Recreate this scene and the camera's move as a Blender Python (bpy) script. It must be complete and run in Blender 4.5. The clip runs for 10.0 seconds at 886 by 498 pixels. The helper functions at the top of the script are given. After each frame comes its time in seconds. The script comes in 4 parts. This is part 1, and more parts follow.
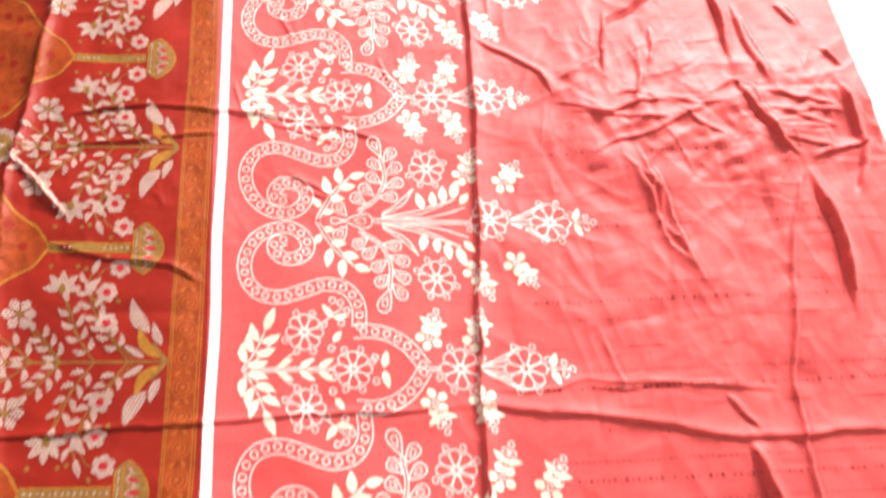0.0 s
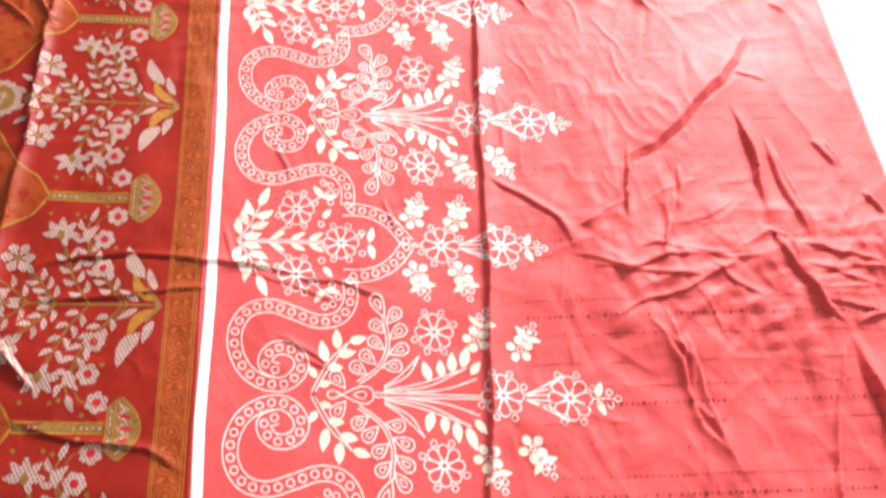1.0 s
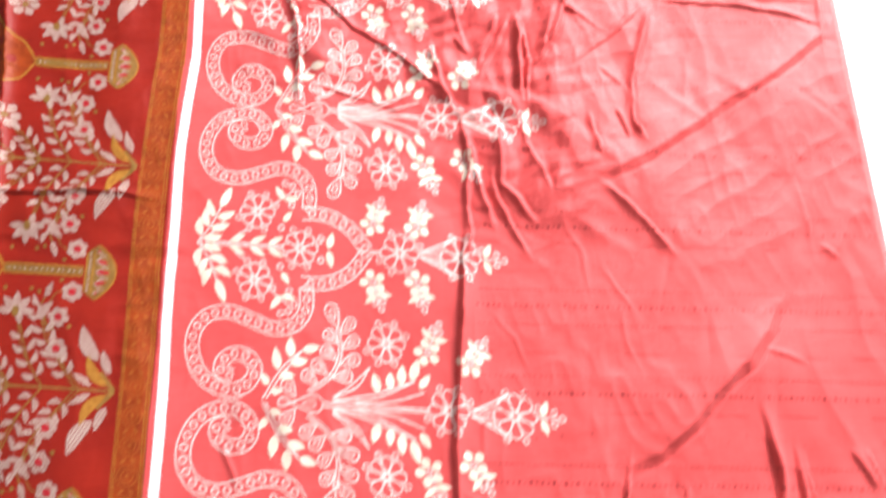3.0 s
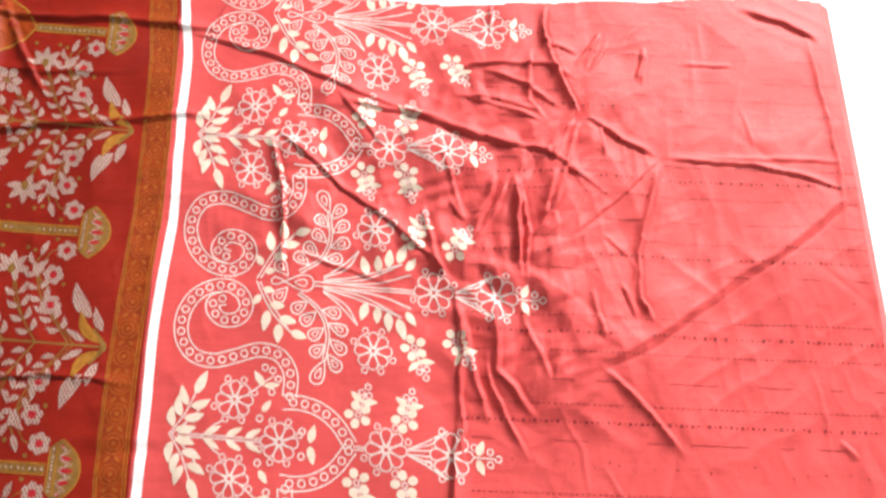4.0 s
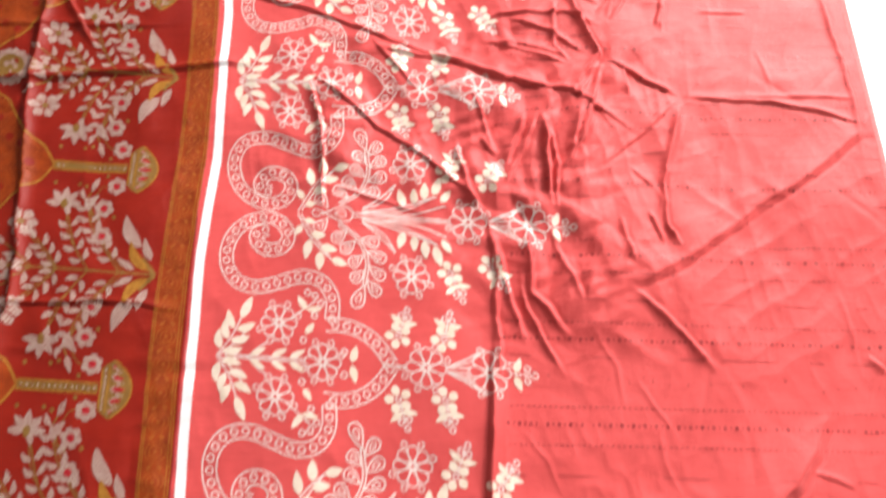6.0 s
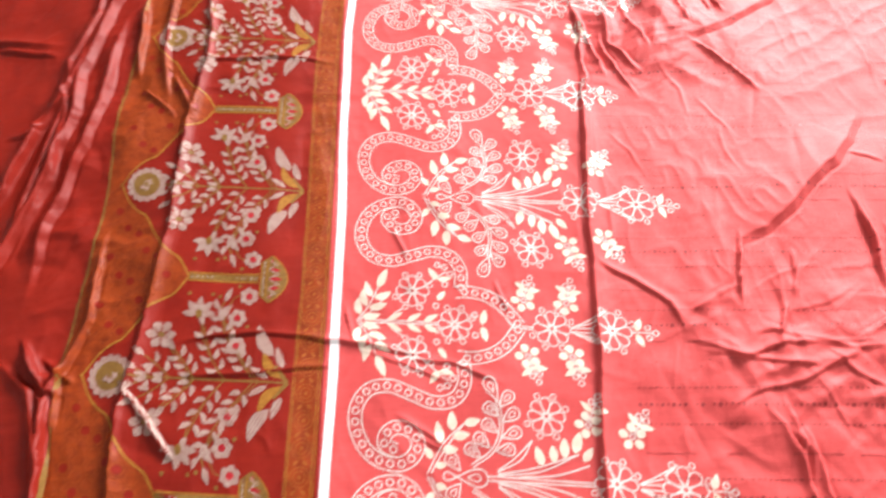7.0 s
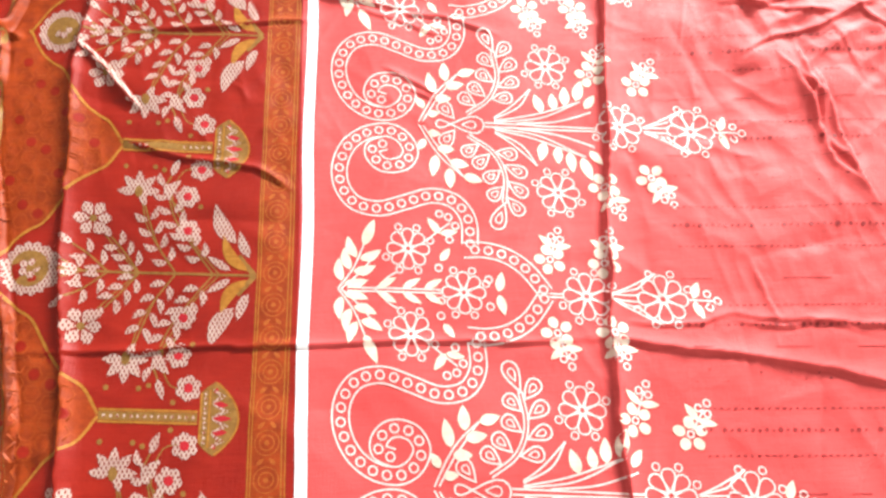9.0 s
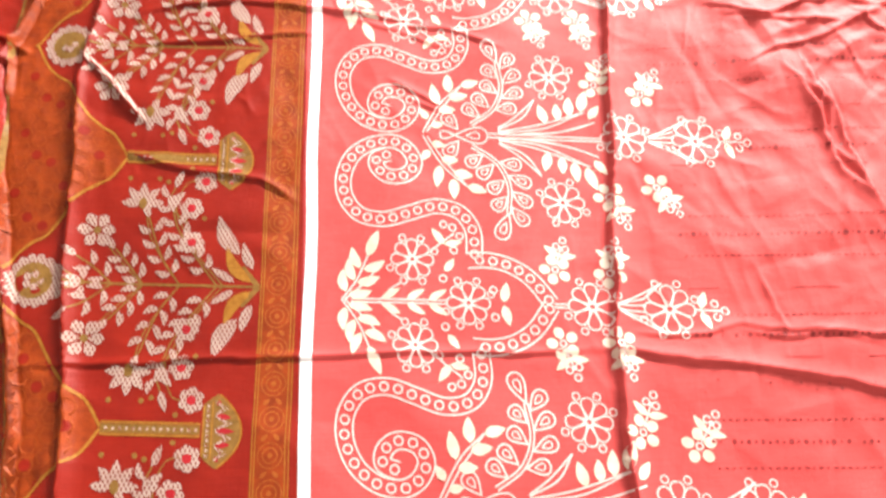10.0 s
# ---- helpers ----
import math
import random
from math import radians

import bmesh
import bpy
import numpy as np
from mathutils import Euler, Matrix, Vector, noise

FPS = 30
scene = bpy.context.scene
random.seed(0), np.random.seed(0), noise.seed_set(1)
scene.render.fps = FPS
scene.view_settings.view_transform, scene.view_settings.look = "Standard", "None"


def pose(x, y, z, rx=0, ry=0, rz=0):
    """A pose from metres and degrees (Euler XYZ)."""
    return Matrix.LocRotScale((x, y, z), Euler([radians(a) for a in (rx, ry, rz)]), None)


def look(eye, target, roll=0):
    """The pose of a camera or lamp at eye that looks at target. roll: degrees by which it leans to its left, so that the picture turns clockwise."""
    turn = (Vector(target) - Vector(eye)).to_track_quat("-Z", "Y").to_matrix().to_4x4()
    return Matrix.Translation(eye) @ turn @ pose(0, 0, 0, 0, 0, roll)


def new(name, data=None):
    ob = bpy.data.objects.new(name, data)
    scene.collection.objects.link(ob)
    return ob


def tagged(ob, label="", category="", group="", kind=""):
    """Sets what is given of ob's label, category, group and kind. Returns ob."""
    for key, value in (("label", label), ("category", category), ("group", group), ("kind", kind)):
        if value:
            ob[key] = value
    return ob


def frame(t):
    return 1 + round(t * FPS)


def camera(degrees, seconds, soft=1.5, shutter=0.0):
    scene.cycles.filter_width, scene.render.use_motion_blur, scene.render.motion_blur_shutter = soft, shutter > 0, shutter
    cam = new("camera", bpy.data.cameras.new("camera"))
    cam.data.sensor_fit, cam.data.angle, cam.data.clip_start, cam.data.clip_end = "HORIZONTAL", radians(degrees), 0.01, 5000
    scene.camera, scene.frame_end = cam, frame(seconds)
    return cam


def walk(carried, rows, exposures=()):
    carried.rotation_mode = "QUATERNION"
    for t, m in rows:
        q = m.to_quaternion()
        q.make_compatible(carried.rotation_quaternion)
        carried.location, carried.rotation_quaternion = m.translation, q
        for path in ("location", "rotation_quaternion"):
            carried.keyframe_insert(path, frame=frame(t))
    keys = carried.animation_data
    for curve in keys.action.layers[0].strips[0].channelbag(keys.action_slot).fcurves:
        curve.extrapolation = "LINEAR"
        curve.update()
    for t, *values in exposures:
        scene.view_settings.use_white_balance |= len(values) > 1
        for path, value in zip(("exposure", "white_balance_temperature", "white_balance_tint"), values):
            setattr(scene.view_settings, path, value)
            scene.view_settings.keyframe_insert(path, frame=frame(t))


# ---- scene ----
cam = camera(64.8, 10.0, 2.6, 0.5)
EXPOSURES = [(0, 1.82, 6650, 10), (0.5, 1.49, 6400, 10), (1, 1.54, 6300, 10), (2, 1.33, 6250, 10), (3.2, 1.37, 6150, 10), (4.3, 0.78, 6750, 10), (5.2, 0.82, 7050, 10), (6.5, 1.05, 6300, 10), (7.2, 1.46, 6350, 10), (7.5, 1.49, 6400, 10), (8, 1.40, 6600, 10), (8.5, 1.76, 6700, 10), (9, 1.88, 6500, 10), (10, 1.88, 6850, 10)]
PATH = [
    (0, (0.135, -0.134, 0.514), (0.3, 0.647, -1.319), 6.9),
    (0.5, (0.14, -0.072, 0.497), (0.306, 0.782, -1.304), 6.7),
    (1, (0.136, 0.001, 0.513), (0.316, 0.806, -1.309), 8.7),
    (1.5, (0.147, 0.04, 0.554), (0.364, 0.797, -1.285), 10.3),
    (2, (0.159, 0.134, 0.521), (0.284, 0.731, -1.384), 8.6),
    (2.5, (0.172, 0.229, 0.522), (0.243, 0.791, -1.396), 3.2),
    (3, (0.199, 0.318, 0.542), (0.273, 0.883, -1.376), 6.2),
    (3.2, (0.212, 0.361, 0.547), (0.269, 0.904, -1.378), 5.8),
    (4.3, (0.209, 0.48, 0.544), (0.28, 1.068, -1.366), 6.5),
    (4.5, (0.211, 0.471, 0.543), (0.265, 1.084, -1.36), 4.3),
    (5, (0.206, 0.46, 0.544), (0.263, 1.08, -1.357), 4.3),
    (5.2, (0.208, 0.453, 0.539), (0.256, 1.085, -1.358), 3.3),
    (6.3, (0.171, 0.315, 0.543), (0.237, 0.968, -1.347), 4.7),
    (6.5, (0.161, 0.245, 0.563), (0.31, 0.908, -1.318), 10.7),
    (7, (0.108, 0.027, 0.545), (0.073, 0.944, -1.232), -4.0),
    (7.5, (0.088, -0.029, 0.525), (0.137, 1.122, -1.11), -0.2),
    (7.8, (0.095, -0.052, 0.5), (0.095, 1.016, -1.191), -2.6),
    (8, (0.091, -0.077, 0.48), (0.111, 0.903, -1.264), -3.0),
    (8.5, (0.088, -0.117, 0.448), (0.104, 0.598, -1.42), -1.7),
    (9, (0.084, -0.121, 0.441), (0.125, 0.502, -1.459), 1.0),
    (9.5, (0.082, -0.123, 0.429), (0.124, 0.454, -1.485), 1.3),
    (10, (0.085, -0.125, 0.437), (0.111, 0.548, -1.446), -0.7),
]
walk(cam, [(t, look(eye, target, roll)) for t, eye, target, roll in PATH], EXPOSURES)


# ---- light ----
# one window beyond the cloth's far end, to its right; the rest is light thrown back by the room
world = bpy.data.worlds.new("world")
scene.world = world
world.use_nodes = True
wn = world.node_tree
sky = wn.nodes.new("ShaderNodeTexSky")
sky.sky_type, sky.sun_disc = "NISHITA", False
sky.sun_elevation, sky.sun_rotation = radians(40), radians(35)
wn.links.new(sky.outputs[0], wn.nodes["Background"].inputs[0])
wn.nodes["Background"].inputs[1].default_value = 0.12
WIN_X, WIN_Y, WIN_Z, WIN_W, WIN_H = 1.50, 2.20, 1.12, 1.2, 0.9
lamp = bpy.data.lights.new("window_light", "AREA")
lamp.shape, lamp.size, lamp.size_y, lamp.energy, lamp.color = "RECTANGLE", WIN_W - 0.06, WIN_H - 0.06, 92.0, (1.0, 0.98, 0.965)
new("window_light", lamp).matrix_world = look((WIN_X, WIN_Y - 0.01, WIN_Z), (0.25, 0.35, 0.0))


# ---- materials ----
def nodes_of(name, rough=0.6, spec=0.5):
    mat = bpy.data.materials.new(name)
    mat.use_nodes = True
    nt = mat.node_tree
    b = nt.nodes["Principled BSDF"]
    b.inputs["Roughness"].default_value = rough
    b.inputs["Specular IOR Level"].default_value = spec
    return mat, nt, b


def noise_node(nt, scale, detail=3.0, rough=0.5, stretch=None):
    geo = nt.nodes.new("ShaderNodeNewGeometry")
    tex = nt.nodes.new("ShaderNodeTexNoise")
    tex.inputs["Scale"].default_value, tex.inputs["Detail"].default_value, tex.inputs["Roughness"].default_value = scale, detail, rough
    if stretch:
        mp = nt.nodes.new("ShaderNodeMapping")
        mp.inputs["Scale"].default_value = stretch
        nt.links.new(geo.outputs["Position"], mp.inputs["Vector"])
        nt.links.new(mp.outputs[0], tex.inputs["Vector"])
    else:
        nt.links.new(geo.outputs["Position"], tex.inputs["Vector"])
    return tex.outputs["Fac"]


def ramp(nt, fac, stops):
    r = nt.nodes.new("ShaderNodeValToRGB")
    el = r.color_ramp.elements
    while len(el) < len(stops):
        el.new(0.5)
    for e, (p, c) in zip(el, stops):
        e.position, e.color = p, (*c, 1)
    nt.links.new(fac, r.inputs[0])
    return r.outputs[0]


def cloth_material(name, dark, light, rough=0.52, sheen=0.25, weave=0.25, stretch=None, scale=22.0, spec=0.45):
    """Woven cotton: a mottled dye, fine thread relief both ways, a soft sheen."""
    mat, nt, b = nodes_of(name, rough, spec)
    a = noise_node(nt, scale, 5.0, 0.6, stretch)
    slub = noise_node(nt, 9.0, 4.0, 0.65, (2.0, 85.0, 1.0))
    mixed = nt.nodes.new("ShaderNodeMix")
    mixed.data_type, mixed.blend_type = "RGBA", "MULTIPLY"
    mixed.inputs[0].default_value = 0.8
    nt.links.new(ramp(nt, a, [(0.3, dark), (0.7, light)]), mixed.inputs[6])
    nt.links.new(ramp(nt, slub, [(0.32, (0.86, 0.82, 0.82)), (0.62, (1.0, 1.0, 1.0))]), mixed.inputs[7])
    nt.links.new(mixed.outputs[2], b.inputs["Base Color"])
    b.inputs["Sheen Weight"].default_value, b.inputs["Sheen Roughness"].default_value = sheen, 0.4
    tx = noise_node(nt, 60.0, 2.0, 0.5, (30.0, 1.5, 1.0))
    ty = noise_node(nt, 60.0, 2.0, 0.5, (1.5, 30.0, 1.0))
    add = nt.nodes.new("ShaderNodeMath")
    add.operation = "ADD"
    nt.links.new(tx, add.inputs[0])
    nt.links.new(ty, add.inputs[1])
    crumple = noise_node(nt, 55.0, 4.0, 0.6)
    b1 = nt.nodes.new("ShaderNodeBump")
    b1.inputs["Strength"].default_value, b1.inputs["Distance"].default_value = weave, 0.0006
    nt.links.new(add.outputs[0], b1.inputs["Height"])
    b2 = nt.nodes.new("ShaderNodeBump")
    b2.inputs["Strength"].default_value, b2.inputs["Distance"].default_value = 0.5, 0.0012
    nt.links.new(crumple, b2.inputs["Height"])
    nt.links.new(b1.outputs[0], b2.inputs["Normal"])
    nt.links.new(b2.outputs[0], b.inputs["Normal"])
    return mat


def hatched_material(name, gap, thread):
    """Pale print broken by the weave: rows of small light dots set crosswise, the red ground between them."""
    mat = cloth_material(name, thread, thread, scale=300.0, rough=0.52, spec=0.20, sheen=0.0)
    nt = mat.node_tree
    geo = nt.nodes.new("ShaderNodeNewGeometry")
    waves = []
    for direction in ((1.0, 0.55, 0.0), (-1.0, 0.55, 0.0)):
        dot = nt.nodes.new("ShaderNodeVectorMath")
        dot.operation = "DOT_PRODUCT"
        dot.inputs[1].default_value = [c * 2300.0 for c in direction]
        nt.links.new(geo.outputs["Position"], dot.inputs[0])
        sine = nt.nodes.new("ShaderNodeMath")
        sine.operation = "SINE"
        nt.links.new(dot.outputs["Value"], sine.inputs[0])
        waves.append(sine.outputs[0])
    total = nt.nodes.new("ShaderNodeMath")
    total.operation = "ADD"
    nt.links.new(waves[0], total.inputs[0])
    nt.links.new(waves[1], total.inputs[1])
    scaled = nt.nodes.new("ShaderNodeMath")
    scaled.operation = "MULTIPLY_ADD"
    scaled.inputs[1].default_value, scaled.inputs[2].default_value = 0.25, 0.5
    nt.links.new(total.outputs[0], scaled.inputs[0])
    worn = noise_node(nt, 90.0, 3.0, 0.6)
    mixed = nt.nodes.new("ShaderNodeMix")
    mixed.data_type = "RGBA"
    nt.links.new(ramp(nt, worn, [(0.35, (0.0, 0.0, 0.0)), (0.75, (0.35, 0.35, 0.35))]), mixed.inputs[0])
    nt.links.new(ramp(nt, scaled.outputs[0], [(0.22, gap), (0.46, thread)]), mixed.inputs[6])
    mixed.inputs[7].default_value = (*gap, 1)
    nt.links.new(mixed.outputs[2], nt.nodes["Principled BSDF"].inputs["Base Color"])
    return mat


RED = cloth_material("red_cotton", (0.55, 0.064, 0.062), (0.62, 0.081, 0.079), rough=0.56, sheen=0.14, spec=0.20)
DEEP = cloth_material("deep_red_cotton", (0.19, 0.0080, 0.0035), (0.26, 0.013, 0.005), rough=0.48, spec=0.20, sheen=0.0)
CREAM = cloth_material("cream_print", (0.63, 0.49, 0.46), (0.74, 0.62, 0.58), scale=300.0, rough=0.46, spec=0.38)
LEAFY = cloth_material("pale_leaf_print", (0.66, 0.52, 0.40), (0.77, 0.66, 0.56), scale=120.0, rough=0.46, spec=0.38)
WHITE = cloth_material("white_selvage", (0.78, 0.77, 0.78), (0.86, 0.85, 0.86), scale=90.0)
PALE = hatched_material("grey_white_print", (0.18, 0.026, 0.016), (0.41, 0.31, 0.265))
BROWN = cloth_material("rust_brown_print", (0.18, 0.021, 0.003), (0.31, 0.046, 0.005), scale=120.0, rough=0.52, spec=0.20, sheen=0.0)
GOLD = cloth_material("gold_print", (0.24, 0.095, 0.011), (0.37, 0.165, 0.024), scale=250.0, rough=0.52, spec=0.20, sheen=0.0)
RUST = cloth_material("rust_gold_print", (0.26, 0.060, 0.010), (0.35, 0.10, 0.015), scale=250.0, rough=0.52, spec=0.20, sheen=0.0)
DUSK = cloth_material("dark_rust_print", (0.22, 0.034, 0.005), (0.32, 0.056, 0.008), scale=250.0, rough=0.52, spec=0.20, sheen=0.0)
OLIVE = cloth_material("olive_print", (0.15, 0.075, 0.016), (0.25, 0.13, 0.030), scale=300.0, rough=0.52, spec=0.20, sheen=0.0)
MAROON = cloth_material("maroon_print", (0.30, 0.010, 0.016), (0.38, 0.018, 0.024), scale=200.0, rough=0.52, spec=0.20, sheen=0.0)
TICK = cloth_material("dark_red_thread", (0.24, 0.012, 0.014), (0.32, 0.020, 0.022), scale=200.0)
SHEET = cloth_material("white_sheet", (0.78, 0.77, 0.76), (0.84, 0.83, 0.82), rough=0.8, scale=6.0)
WALL = cloth_material("pale_wall_paint", (0.42, 0.40, 0.38), (0.48, 0.46, 0.44), rough=0.85, sheen=0.0, scale=3.0)


# ---- the room, plain, around the cloth ----
def box_mesh(name, boxes, mat):
    bm = bmesh.new()
    for x0, y0, z0, x1, y1, z1 in boxes:
        m = Matrix.LocRotScale(((x0 + x1) / 2, (y0 + y1) / 2, (z0 + z1) / 2), None, (x1 - x0, y1 - y0, z1 - z0))
        bmesh.ops.create_cube(bm, size=1.0, matrix=m)
    me = bpy.data.meshes.new(name)
    bm.to_mesh(me)
    bm.free()
    me.materials.append(mat)
    return new(name, me)


FLOOR_Z = -0.0105
tagged(box_mesh("floor", [(-2.2, -2.2, FLOOR_Z - 0.1, 2.6, 2.2, FLOOR_Z)], SHEET), "plain white surface under the spread cloth", "floor", kind="structure")
wx0, wx1, wz0, wz1 = WIN_X - WIN_W / 2, WIN_X + WIN_W / 2, WIN_Z - WIN_H / 2, WIN_Z + WIN_H / 2
wy = WIN_Y + 0.2
tagged(box_mesh("wall_north", [(-2.4, WIN_Y, FLOOR_Z, wx0, wy, 2.6), (wx1, WIN_Y, FLOOR_Z, 2.8, wy, 2.6), (wx0, WIN_Y, FLOOR_Z, wx1, wy, wz0), (wx0, WIN_Y, wz1, wx1, wy, 2.6)], WALL), "plain painted wall with a window opening", "wall", kind="structure")
tagged(box_mesh("wall_south", [(-2.4, -2.4, FLOOR_Z, 2.8, -2.2, 2.6)], WALL), "plain painted wall", "wall", kind="structure")
tagged(box_mesh("wall_east", [(2.6, -2.2, FLOOR_Z, 2.8, 2.2, 2.6)], WALL), "plain painted wall", "wall", kind="structure")
tagged(box_mesh("wall_west", [(-2.4, -2.2, FLOOR_Z, -2.2, 2.2, 2.6)], WALL), "plain painted wall", "wall", kind="structure")
tagged(box_mesh("ceiling", [(-2.4, -2.4, 2.6, 2.8, 2.4, 2.7)], WALL), "plain pale ceiling", "ceiling", kind="structure")


# ---- the lie of the cloth: a height over the white surface ----
X0, X1, Y0, Y1, STEP = -0.4995, 0.5910, -0.34, 0.8945, 0.0015
NX, NY = int(round((X1 - X0) / STEP)) + 1, int(round((Y1 - Y0) / STEP)) + 1
gx, gy = np.meshgrid(np.linspace(X0, X1, NX), np.linspace(Y0, Y1, NY))


def value_noise(x, y, seed):
    tab = np.random.RandomState(seed).rand(64, 64)
    xi, yi = np.floor(x).astype(int), np.floor(y).astype(int)
    fx, fy = x - xi, y - yi
    fx, fy = fx * fx * fx * (fx * (6 * fx - 15) + 10), fy * fy * fy * (fy * (6 * fy - 15) + 10)
    a, b = tab[xi % 64, yi % 64], tab[(xi + 1) % 64, yi % 64]
    c, d = tab[xi % 64, (yi + 1) % 64], tab[(xi + 1) % 64, (yi + 1) % 64]
    return (a * (1 - fx) + b * fx) * (1 - fy) + (c * (1 - fx) + d * fx) * fy


def turned(x, y, deg):
    c, s = math.cos(radians(deg)), math.sin(radians(deg))
    return c * x + s * y, -s * x + c * y


Z = 0.004 * value_noise(gx * 9 + 3, gy * 9 + 5, 1) + 0.0024 * value_noise(gx * 21, gy * 21, 2)
# soft long swells along the piece
Z += 0.0030 * value_noise(gx * 17 + 0.8 * value_noise(gx * 5, gy * 5, 9), gy * 3.2 + 2, 8)
# the border end falls away towards its turned edge
Z += np.interp(gx, [-0.30, -0.215, -0.150, -0.05, 0.02], [0.003, 0.002, 0.007, 0.004, 0.0])
# small sharp crinkles: billowed noise, crumpled more in some places than in others
for k, (deg, across, along_, amp, sharp) in enumerate([(6, 26, 8, 0.0016, 1.0), (-24, 34, 11, 0.0012, 1.0), (58, 30, 10, 0.0009, 1.0), (-62, 44, 16, 0.0008, 1.0), (15, 80, 40, 0.0006, 1.0)]):
    u, v = turned(gx, gy, deg)
    u = u + 0.022 * (value_noise(gx * 11, gy * 11, 20 + k) - 0.5) + 0.006 * (value_noise(gx * 37, gy * 37, 25 + k) - 0.5)
    v = v + 0.022 * (value_noise(gx * 11, gy * 11, 50 + k) - 0.5)
    bill = np.abs(2 * value_noise(u * across + 7, v * along_ + 3, 30 + k) - 1)
    where = np.clip(value_noise(gx * 6 + 11 * k, gy * 6, 40 + k) * 2.6 - 0.8, 0, 1)
    Z += amp * (1.0 + 0.35 * np.clip((gx - 0.22) / 0.08, 0, 1)) * (1 - where * bill ** 0.8)


def fold(points, width, height, lean=0.0, ends=0.25, crisp=1.1):
    """Raises a crease along a line of points. lean > 0: steep on the left of its way, < 0: steep on the right."""
    if height < 0.0072:
        width, height, lean = width * 0.60, height * 0.74, max(-0.92, min(0.92, lean * 1.25))
    else:
        width, height = width * 0.72, height * 0.68
    pts = [np.array(p) for p in points]
    # creases that run across the piece lie flatter than those that run along it
    way = np.abs(pts[-1] - pts[0])
    height *= 1.2 - 0.5 * way[0] / max(way[0] + way[1], 1e-6)
    reach = width * 8 + 0.004
    lo, hi = np.min(pts, axis=0) - reach, np.max(pts, axis=0) + reach
    i0, i1 = max(int((lo[0] - X0) / STEP), 0), min(int((hi[0] - X0) / STEP) + 2, NX)
    j0, j1 = max(int((lo[1] - Y0) / STEP), 0), min(int((hi[1] - Y0) / STEP) + 2, NY)
    if i1 <= i0 or j1 <= j0:
        return
    x, y = gx[j0:j1, i0:i1], gy[j0:j1, i0:i1]
    wob = WOBBLE[j0:j1, i0:i1]
    best = np.full(x.shape, 9.0)
    sd, par = np.zeros(x.shape), np.zeros(x.shape)
    lens = [np.linalg.norm(b - a) for a, b in zip(pts, pts[1:])]
    run = 0.0
    for a, b, ln in zip(pts, pts[1:], lens):
        d = (b - a) / ln
        px, py = x - a[0], y - a[1]
        t = np.clip(px * d[0] + py * d[1], 0, ln)
        qx, qy = px - t * d[0], py - t * d[1]
        dist = np.hypot(qx, qy)
        side = np.sign(d[0] * qy - d[1] * qx)
        m = dist < best
        best = np.where(m, dist, best)
        sd = np.where(m, dist * side, sd)
        par = np.where(m, (run + t) / sum(lens), par)
        run += ln
    sd = sd + wob
    left, right = width * (1 - 0.72 * max(lean, 0)), width * (1 - 0.72 * max(-lean, 0))
    left, right = left * (1 + 1.4 * max(-lean, 0)), right * (1 + 1.4 * max(lean, 0))
    w = np.where(sd > 0, left, right)
    taper = np.clip(np.minimum(par, 1 - par) / max(ends, 1e-3), 0, 1)
    taper = taper * taper * (3 - 2 * taper)
    over = np.exp(-(best / (width * 3.5)) ** 2)
    rise = np.exp(-np.abs(sd / w) ** crisp)
    # the narrow crevice under the steep side
    if lean and ends > 0.06:
        foot = (left if lean > 0 else right) * 1.5 + 0.0012
        rise = rise - 0.22 * np.exp(-((sd * (1 if lean > 0 else -1) - foot) / 0.0013) ** 2)
    Z[j0:j1, i0:i1] += height * (0.02 + 0.98 * taper) * over * rise


WOBBLE = 0.0040 * (value_noise(gx * 30, gy * 30, 77) - 0.5) + 0.0016 * (value_noise(gx * 90, gy * 90, 78) - 0.5)
# long soft fold through the flower tips, along the piece
TIPS = [(0.190, -0.34), (0.196, -0.12), (0.198, -0.035), (0.212, 0.106), (0.221, 0.211), (0.226, 0.326), (0.235, 0.450), (0.239, 0.520)]
fold(TIPS, 0.0058, 0.0056, 0.88, 0.10)
fold(TIPS, 0.0160, 0.0020, 0.9, 0.16)
fold([(0.238, 0.505), (0.243, 0.545), (0.236, 0.600)], 0.0040, 0.0040, 0.8, 0.3)
# creases of the plain part, from the near end to the far end
fold([(-0.21, -0.034), (-0.03, -0.037), (0.096, -0.040), (0.213, -0.046)], 0.0030, 0.0038, -0.8, 0.2)
fold([(0.17, -0.040), (0.213, -0.046), (0.289, -0.060), (0.382, -0.082), (0.52, -0.088)], 0.0060, 0.0054, -0.8, 0.15)
fold([(0.262, -0.030), (0.335, -0.037), (0.430, -0.052)], 0.0032, 0.0034, -0.8)
fold([(0.378, -0.049), (0.399, -0.080)], 0.0027, 0.004, -0.7)
fold([(0.389, -0.083), (0.392, -0.105), (0.400, -0.15)], 0.0054, 0.010, -0.7)
fold([(0.502, 0.143), (0.506, 0.070), (0.500, -0.010)], 0.0071, 0.014, -0.85, 0.4)
fold([(0.500, 0.137), (0.472, 0.085), (0.460, 0.046), (0.433, -0.052), (0.424, -0.16)], 0.0032, 0.0062, 0.2, 0.15)
fold([(0.457, 0.228), (0.469, 0.197), (0.483, 0.155), (0.504, 0.142)], 0.0037, 0.0060, -0.6)
fold([(0.504, 0.142), (0.535, 0.150), (0.572, 0.160)], 0.0043, 0.006, -0.6)
fold([(0.552, 0.225), (0.562, 0.154), (0.535, 0.096)], 0.0049, 0.008, -0.5)
